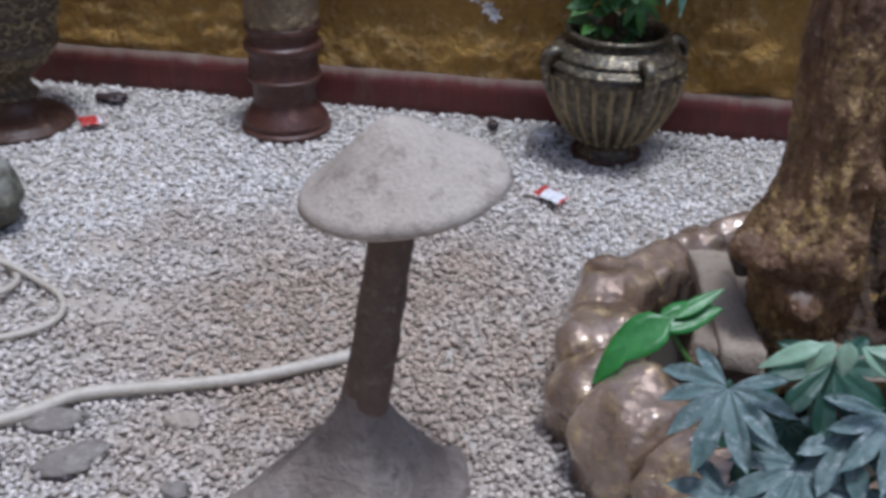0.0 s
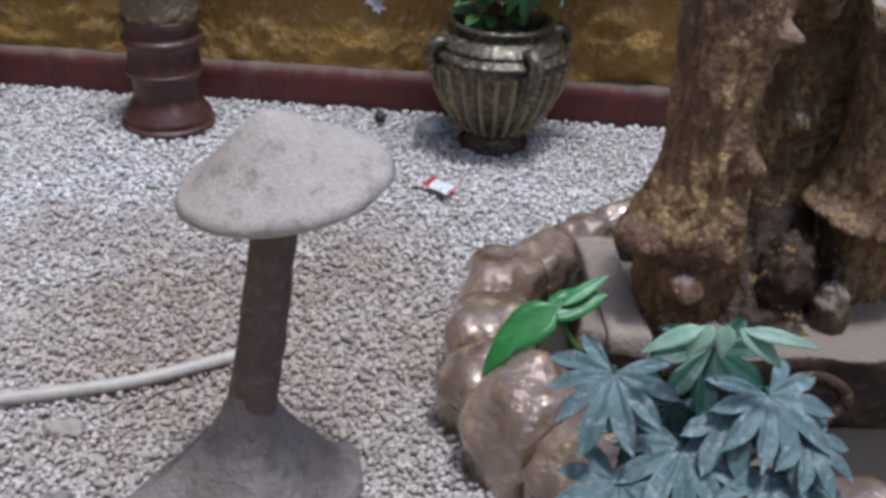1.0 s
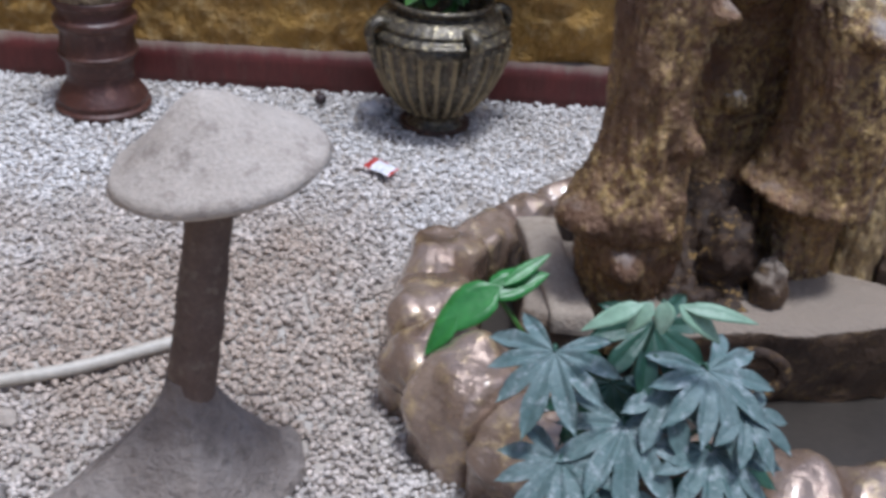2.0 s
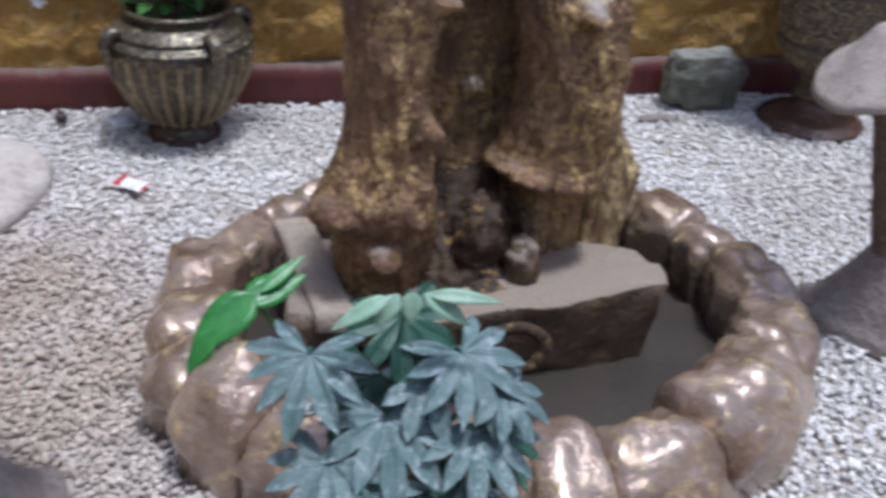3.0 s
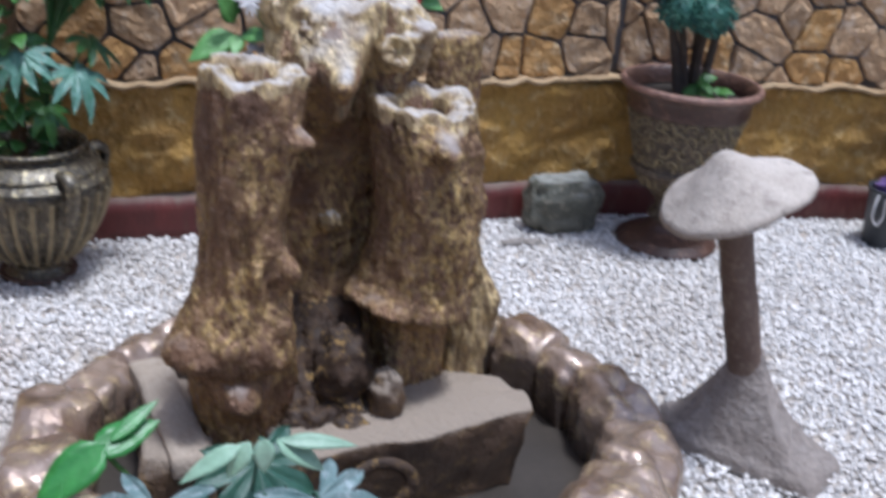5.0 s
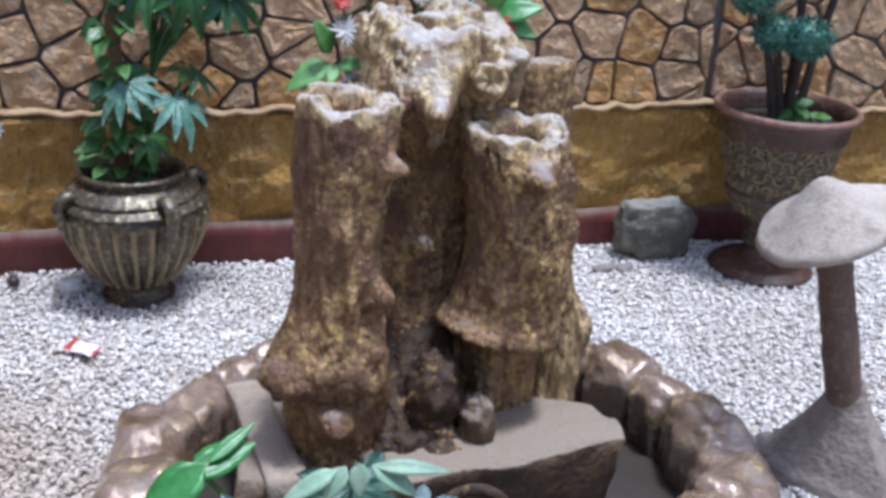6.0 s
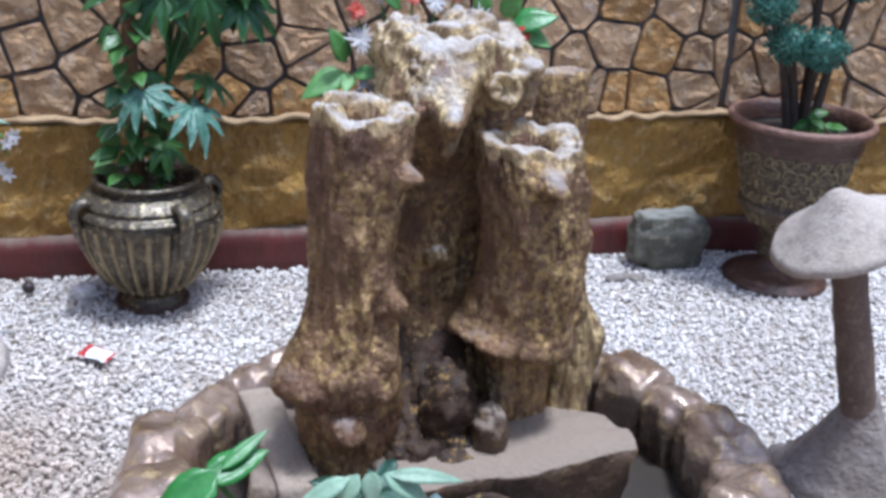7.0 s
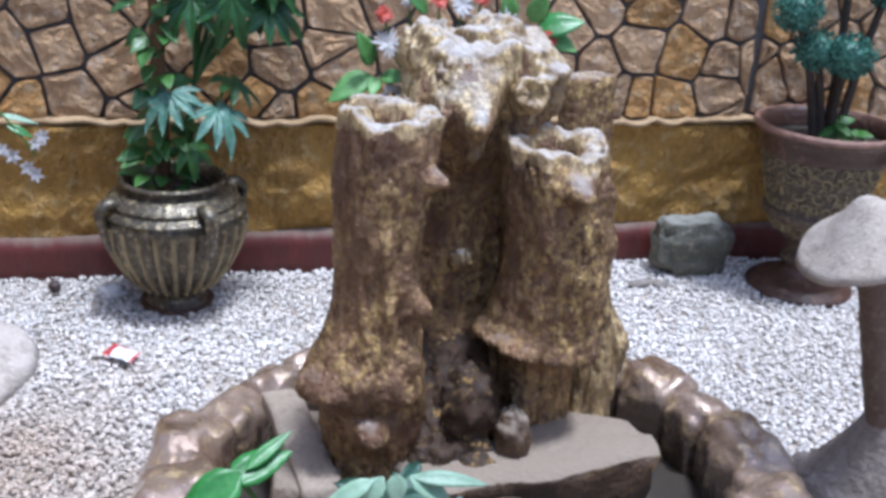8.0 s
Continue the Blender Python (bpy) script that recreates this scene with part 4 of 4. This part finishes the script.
def fatsia(loc):
    root = thing("fatsia_plant", "dusty blue-green fatsia plant leaning over the pool rim", "plant", loc)
    rnd = random.Random(3)
    base = Vector((0, 0, 0.0))
    # head: place, facing, lobes, lobe length, lobe width, material
    heads = [((-0.14, -0.02, 0.50), (-0.35, -0.75, 0.45), 9, 0.125, 0.045, DUSTLEAF), ((0.13, -0.03, 0.485), (0.45, -0.75, 0.40), 9, 0.125, 0.045, DUSTLEAF),
             ((-0.01, -0.08, 0.395), (0.0, -0.95, 0.35), 9, 0.13, 0.046, DUSTLEAF), ((0.145, -0.10, 0.36), (0.5, -0.8, 0.30), 9, 0.13, 0.046, DUSTLEAF),
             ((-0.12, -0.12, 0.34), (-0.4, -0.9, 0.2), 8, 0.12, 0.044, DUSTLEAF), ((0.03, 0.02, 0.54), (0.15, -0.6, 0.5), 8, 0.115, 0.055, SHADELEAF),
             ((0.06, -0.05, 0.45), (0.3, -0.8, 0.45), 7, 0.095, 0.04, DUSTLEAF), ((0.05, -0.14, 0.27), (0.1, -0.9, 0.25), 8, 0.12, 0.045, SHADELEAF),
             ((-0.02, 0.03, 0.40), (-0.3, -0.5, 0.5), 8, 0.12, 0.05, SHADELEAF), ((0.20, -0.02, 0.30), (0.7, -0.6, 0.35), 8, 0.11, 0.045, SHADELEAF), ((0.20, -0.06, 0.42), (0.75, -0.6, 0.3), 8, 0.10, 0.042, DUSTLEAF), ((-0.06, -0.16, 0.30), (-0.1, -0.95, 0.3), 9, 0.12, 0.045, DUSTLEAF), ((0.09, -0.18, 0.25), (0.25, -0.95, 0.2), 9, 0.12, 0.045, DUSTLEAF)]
    for place, facing, lobes, ln, wd, mat in heads:
        p = Vector(place)
        f = Vector(facing).normalized()
        m = aim(p, Vector((f.x, f.y, -0.35 - 0.5 * f.z)), f)
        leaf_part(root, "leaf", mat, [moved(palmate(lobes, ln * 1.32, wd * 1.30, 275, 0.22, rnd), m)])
        part("stalk", mesh("stalk", *tube(curve([base + Vector((p.x * 0.2, p.y * 0.1, 0.02)), Vector((p.x * 0.5, p.y * 0.4 + 0.03, p.z * 0.6)), p - f * 0.02, p], 5), 0.006, 7, 0.6), SHADELEAF), root)
    top = Vector((0.023, -0.06, 0.645))
    leaves = []
    for dx, dz, ln, wd in ((-0.95, -0.30, 0.11, 0.034), (-0.5, -0.6, 0.07, 0.036), (0.05, -0.75, 0.065, 0.038), (0.75, -0.42, 0.10, 0.042), (1.0, 0.06, 0.125, 0.030)):
        leaves.append(moved(blade(ln, wd, 0.25, 0.2), aim(top + Vector((dx * 0.035, 0, -0.012 * abs(dx))), (dx, -0.25, dz), (0, -0.6, 0.8))))
    leaf_part(root, "leaf", PALELEAF, leaves)
    part("stalk", mesh("stalk", *tube(curve([(0.0, 0, 0.02), (0.01, 0.02, 0.35), tuple(top)], 6), 0.006, 7, 0.6), SHADELEAF), root)
    return root


fatsia((0.27, 1.56, 0.0))
petal = thing("dry_leaf", "cream dry leaf lying on the pool rim", "leaf", (0, 0, 0), "", mesh("dry_leaf", *moved(blade(0.075, 0.03, 0.2, 0.4), aim((DRY[0], DRY[1], DRY[2]), (1.0, -0.15, 0.12), (0, -0.5, 0.85))), WHITEPETAL))

sprig = thing("bright_leaf_sprig", "bright green broad-leaved sprig leaning over the pool rim", "plant", (0, 0, 0))
part("stalk", mesh("stalk", *tube(curve([(0.20, 1.98, -0.06), (0.16, 1.99, 0.15), (0.05, 2.0, 0.325)], 6), 0.006, 7), LEAF), sprig)
for start, end, wd in (((0.03, 2.0, 0.315), (0.175, 2.05, 0.352), 0.080), ((0.07, 2.01, 0.335), (0.175, 2.07, 0.392), 0.036), ((0.06, 2.0, 0.335), (-0.088, 1.93, 0.250), 0.100), ((-0.03, 1.95, 0.285), (-0.098, 1.91, 0.205), 0.05)):
    d = Vector(end) - Vector(start)
    part("leaf", mesh("leaf", *moved(blade(d.length, wd, 0.08, 0.25), aim(start, d, (0, -0.6, 0.8))), BRIGHTLEAF), sprig)


def pot_plant(loc):
    root = thing("potted_climber", "leafy climber on a moss pole in a glazed pot", "plant", loc)
    rnd = random.Random(11)
    part("moss_pole", mesh("moss_pole", *tube([(-0.03, 0.03, -0.02), (-0.035, 0.03, 0.5), (-0.04, 0.03, 1.15)], 0.024, 14), POLE), root, "brown fibre-wrapped support pole")
    for k in range(74):
        z = rnd.uniform(0.03, 1.05) if k % 3 else rnd.uniform(0.03, 0.4)
        a = rnd.uniform(0, math.tau)
        r = rnd.uniform(0.02, 0.075)
        p = Vector((-0.03 + r * math.cos(a), 0.02 + r * math.sin(a) * 0.8 - 0.02, z))
        d = Vector((math.cos(a), math.sin(a) - 0.5, rnd.uniform(-0.7, 0.2)))
        part("leaf", mesh("leaf", *moved(blade(rnd.uniform(0.06, 0.10), rnd.uniform(0.045, 0.07), 0.25, 0.2, n=5), aim(p, d, (0, -0.5, 0.85), rnd.uniform(-25, 25))), LEAF if rnd.random() < 0.75 else DARKLEAF), root)
    for place, facing, mat, lobes, ln in (((0.0, -0.08, 0.40), (-0.3, -0.7, 0.5), TEALLEAF, 9, 0.11), ((0.15, -0.08, 0.35), (0.55, -0.6, 0.5), TEALLEAF, 9, 0.12), ((0.20, 0.0, 0.43), (0.8, -0.3, 0.4), DARKLEAF, 8, 0.11), ((0.06, -0.05, 0.22), (0.2, -0.7, 0.4), LEAF, 7, 0.08)):
        f = Vector(facing).normalized()
        part("leaf", mesh("leaf", *moved(palmate(lobes, ln * 1.30, ln * 0.46, 270, 0.5, rnd), aim(place, (f.x, f.y, -0.6), f)), mat), root)
        part("stalk", mesh("stalk", *tube(curve([(0.03, 0.0, -0.02), (0.05 + place[0] * 0.3, 0.02, place[2] * 0.6), place], 6), 0.005, 7), LEAF), root)
    # large fan leaves at the top
    for place, turn_ in (((0.20, -0.06, 0.72), 0), ((0.30, -0.02, 0.82), 30), ((0.14, -0.02, 0.86), -40), ((0.32, -0.04, 0.68), 50), ((0.08, -0.03, 0.70), -70), ((0.24, 0.0, 0.95), 10), ((0.36, 0.0, 0.92), 40), ((0.18, 0.03, 0.78), -20), ((0.27, 0.03, 0.74), 20), ((0.33, -0.05, 0.80), 60), ((0.10, 0.0, 0.95), -50)):
        f = Vector((math.sin(radians(turn_)) * 0.7, -0.75, 0.35)).normalized()
        part("leaf", mesh("leaf", *moved(palmate(8, rnd.uniform(0.16, 0.20), 0.06, 260, 0.45, rnd), aim(place, (math.sin(radians(turn_)), -0.35, -0.6), f)), DARKLEAF), root)
        part("stalk", mesh("stalk", *tube(curve([(0.04, 0.02, -0.02), (0.08, 0.04, 0.4), place], 6), 0.007, 7), DARKLEAF), root)
    return root


pot_plant((-0.10, 3.612, 0.375))


def topiary(loc):
    root = thing("topiary_bush", "artificial topiary of green tufted balls on dark stems", "plant", loc)
    rnd = random.Random(21)
    balls = [((-0.23, -0.03, 0.475), 0.085), ((-0.14, -0.05, 0.345), 0.085), ((-0.04, -0.10, 0.335), 0.092), ((-0.03, 0.0, 0.60), 0.09), ((0.13, 0.0, 0.56), 0.085)]
    for (x, y, z), r in balls:
        tufts = []
        for i in range(520):
            u = rnd.uniform(-1, 1)
            a = rnd.uniform(0, math.tau)
            d = Vector((math.sqrt(1 - u * u) * math.cos(a), math.sqrt(1 - u * u) * math.sin(a), u))
            rr = r * rnd.uniform(0.72, 1.0)
            v, f = blade(0.017, 0.010, 0.2, 0.3, n=2)
            w = d + Vector((rnd.uniform(-0.7, 0.7), rnd.uniform(-0.7, 0.7), rnd.uniform(-0.7, 0.7)))
            tufts.append(moved((v, f), aim(Vector((x, y, z)) + Vector((d.x * rr, d.y * rr, d.z * rr * 0.8)), w, d.orthogonal())))
        tufts.append(moved(lump((r * 0.74, r * 0.74, r * 0.6), 5, 0.2, 16, 10), Matrix.Translation((x, y, z - r * 0.6))))
        leaf_part(root, "leaf_ball", TOPIARY, tufts)
        part("stem", mesh("stem", *tube(curve([(x * 0.25, y * 0.3, -0.03), (x * 0.55, y * 0.4, z * 0.5), (x, y, z)], 6), 0.019, 10, 0.7), TWIG), root)
    for i in range(14):
        a = rnd.uniform(0, math.tau)
        part("leaf", mesh("leaf", *moved(blade(0.07, 0.05, 0.3, 0.2, n=5), aim((0.03 + rnd.uniform(-0.05, 0.05), -0.07, rnd.uniform(0.02, 0.08)), (math.cos(a), math.sin(a) - 0.4, rnd.uniform(-0.4, 0.5)), (0, -0.5, 0.85))), LEAF), root)
    return root


topiary((2.29, 3.53, 0.61))


def daisy(root, name, loc, facing, petals, ln, wd, mat, rnd):
    out = []
    f = Vector(facing).normalized()
    s = f.orthogonal().normalized()
    t = f.cross(s)
    for i in range(petals):
        a = math.tau * i / petals + rnd.uniform(-0.1, 0.1)
        d = s * math.cos(a) + t * math.sin(a) + f * rnd.uniform(0.1, 0.6)
        out.append(moved(blade(ln * rnd.uniform(0.8, 1.1), wd, 0.1, 0.3, n=4), aim(loc, d, f)))
    return leaf_part(root, name, mat, out)


posy = thing("artificial_flowers", "white and red artificial flowers with leaves behind the stump top", "flowers", (0.625, 2.72, 1.03))
rnd = random.Random(8)
FLOWERS = [((-0.165, -0.03, 0.085), 18, 0.045, 0.009, WHITEPETAL), ((-0.175, -0.02, 0.155), 22, 0.026, 0.018, REDPETAL), ((0.14, -0.03, 0.135), 20, 0.048, 0.009, WHITEPETAL), ((0.255, -0.03, 0.10), 20, 0.026, 0.018, REDPETAL),
           ((0.03, 0.0, 0.18), 18, 0.042, 0.009, WHITEPETAL), ((-0.03, 0.0, 0.19), 18, 0.026, 0.016, REDPETAL), ((0.20, 0.0, 0.12), 9, 0.020, 0.009, WHITEPETAL), ((-0.11, 0.01, 0.20), 16, 0.04, 0.009, WHITEPETAL), ((0.08, 0.0, 0.20), 18, 0.026, 0.016, REDPETAL)]
for p, n, ln, wd, mt in FLOWERS:
    daisy(posy, "blossom", p, (0.1, -0.8, 0.5), n, ln, wd, mt, rnd)
    part("stalk", mesh("stalk", *tube(curve([(p[0] * 0.4, 0.0, -0.06), (p[0] * 0.8, 0.01, p[2] * 0.4), p], 5), 0.003, 6), LEAF), posy)
for p, d, ln, wd, mt in (((-0.20, -0.02, 0.0), (-0.9, -0.3, -0.35), 0.13, 0.075, POSYLEAF), ((-0.20, -0.02, 0.03), (-0.3, -0.3, 0.75), 0.10, 0.062, POSYLEAF), ((-0.18, -0.03, 0.0), (0.5, -0.5, 0.15), 0.09, 0.05, POSYLEAF), ((-0.19, -0.03, 0.0), (-0.2, -0.6, -0.3), 0.07, 0.04, POSYLEAF),
                         ((0.24, 0.0, 0.12), (0.9, -0.3, 0.35), 0.12, 0.08, BRIGHTLEAF), ((0.22, 0.0, 0.14), (0.2, -0.3, 0.8), 0.09, 0.062, POSYLEAF), ((0.16, 0.0, 0.14), (-0.2, -0.3, 0.8), 0.09, 0.062, POSYLEAF), ((-0.06, 0.0, 0.16), (-0.6, -0.3, 0.6), 0.08, 0.045, LEAF), ((0.27, 0.0, 0.10), (0.7, -0.4, -0.2), 0.08, 0.062, POSYLEAF)):
    part("leaf", mesh("leaf", *moved(blade(ln, wd, 0.2, 0.2), aim(p, d, (0, -0.7, 0.7))), mt), posy)
for k, (x, z) in enumerate(((-0.19, -0.02), (-0.165, -0.03), (-0.20, -0.045))):
    daisy(posy, "blossom", (x + 0.03, -0.06, z), (0.1, -0.8, 0.5), 8, 0.02, 0.009, WHITEPETAL, rnd)

spray = thing("flowering_spray", "drooping spray of white blossoms and pale leaves over a pedestal", "plant", (-1.29, 3.58, 0.68))
part("stalk", mesh("stalk", *tube(curve([(0.0, 0, -0.02), (0.15, -0.02, 0.35), (0.45, -0.12, 0.33), (0.70, -0.22, 0.08), (0.80, -0.25, -0.05)], 10), 0.005, 7, 0.5), LEAF), spray)
for p, d, ln, wd, mt in (((0.70, -0.22, 0.07), (1, -0.1, -0.15), 0.11, 0.02, PALELEAF), ((0.72, -0.23, 0.04), (0.8, -0.2, -0.3), 0.08, 0.03, BRIGHTLEAF), ((0.68, -0.22, 0.04), (-0.5, -0.4, -0.5), 0.09, 0.04, PALELEAF), ((0.66, -0.2, 0.1), (0.3, -0.5, 0.5), 0.08, 0.03, PALELEAF), ((0.45, -0.12, 0.33), (0.4, -0.4, 0.5), 0.1, 0.04, LEAF), ((0.25, -0.05, 0.37), (0.4, -0.5, 0.3), 0.1, 0.04, LEAF)):
    part("leaf", mesh("leaf", *moved(blade(ln, wd, 0.2, 0.2), aim(p, d, (0, -0.7, 0.7))), mt), spray)
for p in ((0.80, -0.25, -0.01), (0.82, -0.26, 0.015), (0.77, -0.25, -0.085), (0.73, -0.25, -0.05), (0.70, -0.25, -0.03), (0.79, -0.25, -0.11), (0.56, -0.2, 0.06)):
    daisy(spray, "blossom", p, (0.3, -0.8, 0.1), 6, 0.028, 0.014, WHITEPETAL, rnd)


# ---- wall stones, one by one ----
def cells(x0, x1, z0, z1, dx, dz, seed):
    """Irregular polygons that fill a rectangle: the near-regions of jittered points."""
    r = random.Random(seed)
    pts = []
    rows = int((z1 - z0) / dz + 0.5)
    for j in range(-1, rows + 1):
        n = int((x1 - x0) / dx)
        for i in range(-1, n + 1):
            pts.append((x0 + (i + 0.5 + 0.5 * (j % 2) + r.uniform(-0.42, 0.42)) * dx, z0 + (j + 0.5 + r.uniform(-0.42, 0.42)) * dz))
    out = []
    for k, (px, pz) in enumerate(pts):
        poly = [(x0, z0), (x1, z0), (x1, z1), (x0, z1)]
        for q, (qx, qz) in enumerate(pts):
            if q == k or abs(qx - px) > 3 * dx or abs(qz - pz) > 3 * dz:
                continue
            mx, mz, nx_, nz_ = (px + qx) / 2, (pz + qz) / 2, qx - px, qz - pz
            new_poly = []
            for a, b in zip(poly, poly[1:] + poly[:1]):
                da, db = (a[0] - mx) * nx_ + (a[1] - mz) * nz_, (b[0] - mx) * nx_ + (b[1] - mz) * nz_
                if da <= 0:
                    new_poly.append(a)
                if da * db < 0:
                    t = da / (da - db)
                    new_poly.append((a[0] + (b[0] - a[0]) * t, a[1] + (b[1] - a[1]) * t))
            poly = new_poly
            if len(poly) < 3:
                break
        if len(poly) >= 3:
            area = sum(a[0] * b[1] - b[0] * a[1] for a, b in zip(poly, poly[1:] + poly[:1])) / 2
            if area > 0.002:
                out.append(poly)
    return out


def stone_piece(poly, seed, gap=0.0075, depth=0.018):
    c = Vector((sum(p[0] for p in poly) / len(poly), sum(p[1] for p in poly) / len(poly)))
    edge = []
    for a, b in zip(poly, poly[1:] + poly[:1]):
        va, vb = Vector(a), Vector(b)
        n = max(2, int((vb - va).length / 0.028))
        for k in range(n):
            edge.append(va.lerp(vb, k / n))
    # soften the corners, pull in for the joint
    m = len(edge)
    soft = [(edge[i - 1] + edge[i] * 4 + edge[(i + 1) % m]) / 6 for i in range(m)]
    verts = []
    rows = ((0.0, -0.012), (0.0, depth * 0.75), (0.004, depth), (0.022, depth * 1.05))
    for f, d in rows:
        for p in soft:
            v = p - c
            q = c + v * max(0.1, 1 - (gap + f + 0.004 * noise.noise(Vector((p.x * 34, p.y * 34, seed)))) / max(v.length, 0.02))
            rough = 0.011 * fbm(Vector((q.x * 14, q.y * 14, seed)), 3) if d > 0 else 0
            x, y = wall_line(q.x)
            verts.append((x, y + 0.012 - d - rough, q.y))
    for i in range(0, m, 2):
        q = c + (soft[i] - c) * 0.45
        x, y = wall_line(q.x)
        verts.append((x, y + 0.012 - depth * 1.1 - 0.012 * fbm(Vector((q.x * 16, q.y * 16, seed)), 3), q.y))
    x, y = wall_line(c.x)
    verts.append((x, y + 0.012 - depth * 1.1 - 0.010 * noise.noise(Vector((c.x * 9, c.y * 9, seed))), c.y))
    faces = grid_faces(m, 4)
    last, inner, half = 3 * m, 4 * m, (m + 1) // 2
    for i in range(half):
        k2 = (i + 1) % half
        faces.append((last + 2 * i, last + (2 * i + 1) % m, inner + i))
        if 2 * i + 1 < m:
            faces.append((last + 2 * i + 1, last + (2 * i + 2) % m, inner + k2, inner + i))
        else:
            faces.append((last, inner + k2, inner + i))
        faces.append((inner + i, inner + k2, inner + half))
    return verts, faces


rest = []
for k, poly in enumerate(cells(XL + 0.05, CORNER_X - 0.012, LEDGE_Z + 0.012, 1.72, 0.172, 0.160, 4) + cells(CORNER_X + 0.012, XR - 0.05, LEDGE_Z + 0.012, 1.72, 0.172, 0.160, 9)):
    cx, cz = sum(p[0] for p in poly) / len(poly), sum(p[1] for p in poly) / len(poly)
    if -1.9 < cx < 3.9 and cz < 1.5:
        part("stone", mesh("stone", *stone_piece(poly, k), ORANGESTONE if (k * 7) % 10 < (6 if cz < LEDGE_Z + 0.14 else 1) else UPSTONE, False), stone_wall)
    else:
        rest.append(stone_piece(poly, k))
tagged(part("stone_field", mesh("stone_field", *join(*rest), UPSTONE, False), stone_wall), kind="stuff")


# ---- gravel ----
def gravel(count, seed, lo, hi):
    """Loose angular chips over the bed, as one mesh."""
    r = np.random.default_rng(seed)
    n = int(count * 2.2)
    x, y = r.uniform(-3.05, 4.55, n), r.uniform(1.0, 3.86, n)
    keep = (np.hypot(x - CX, y - CY) > 0.765) & (y < np.where(x > CORNER_X, WALL_Y - (x - CORNER_X) * TURN, WALL_Y) - 0.012)
    keep &= (x > -1.0 - 0.46 * y) & (x < 0.75 + 0.92 * y)
    # two scraped spots where the bed shows
    for px, py, wx, wy in ((-1.42, 2.30, 0.13, 0.07), (-1.55, 2.62, 0.10, 0.06)):
        keep &= (((x - px) / wx) ** 2 + ((y - py) / wy) ** 2 > 1) | (r.uniform(0, 1, n) > 0.8)
    x, y = x[keep][:count], y[keep][:count]
    n = len(x)
    g = (1 + 5 ** 0.5) / 2
    ico = np.array([(-1, g, 0), (1, g, 0), (-1, -g, 0), (1, -g, 0), (0, -1, g), (0, 1, g), (0, -1, -g), (0, 1, -g), (g, 0, -1), (g, 0, 1), (-g, 0, -1), (-g, 0, 1)], float)
    ico /= np.linalg.norm(ico[0])
    tri = np.array([(0, 11, 5), (0, 5, 1), (0, 1, 7), (0, 7, 10), (0, 10, 11), (1, 5, 9), (5, 11, 4), (11, 10, 2), (10, 7, 6), (7, 1, 8),
                    (3, 9, 4), (3, 4, 2), (3, 2, 6), (3, 6, 8), (3, 8, 9), (4, 9, 5), (2, 4, 11), (6, 2, 10), (8, 6, 7), (9, 8, 1)])
    size = r.uniform(lo, hi, (n, 1)) * np.stack([r.uniform(0.8, 1.35, n), r.uniform(0.65, 1.0, n), r.uniform(0.45, 0.8, n)], 1)
    v = ico[None] * (1 + r.uniform(-0.28, 0.28, (n, 12, 1))) * size[:, None, :]
    q = r.normal(size=(n, 4)) * np.array([1, 0.22, 0.22, 1])
    q /= np.linalg.norm(q, axis=1, keepdims=True)
    w, a, b, c = q.T
    rot = np.stack([np.stack([1 - 2 * (b * b + c * c), 2 * (a * b - c * w), 2 * (a * c + b * w)], -1),
                    np.stack([2 * (a * b + c * w), 1 - 2 * (a * a + c * c), 2 * (b * c - a * w)], -1),
                    np.stack([2 * (a * c - b * w), 2 * (b * c + a * w), 1 - 2 * (a * a + b * b)], -1)], 1)
    v = np.einsum("nij,nkj->nki", rot, v)
    v += np.stack([x, y, r.uniform(-0.008, 0.007, n)], 1)[:, None, :]
    me = bpy.data.meshes.new("gravel")
    me.vertices.add(n * 12)
    me.vertices.foreach_set("co", v.astype(np.float32).ravel())
    loops = (tri[None] + (np.arange(n) * 12)[:, None, None]).ravel().astype(np.int32)
    me.loops.add(len(loops))
    me.loops.foreach_set("vertex_index", loops)
    me.polygons.add(n * 20)
    me.polygons.foreach_set("loop_start", np.arange(0, n * 60, 3, dtype=np.int32))
    me.update(calc_edges=True)
    me.materials.append(GRAVEL)
    return me


tagged(new("gravel", gravel(84000, 2, 0.0055, 0.0105)), "pale cream and grey crushed stone gravel", "gravel", kind="stuff")
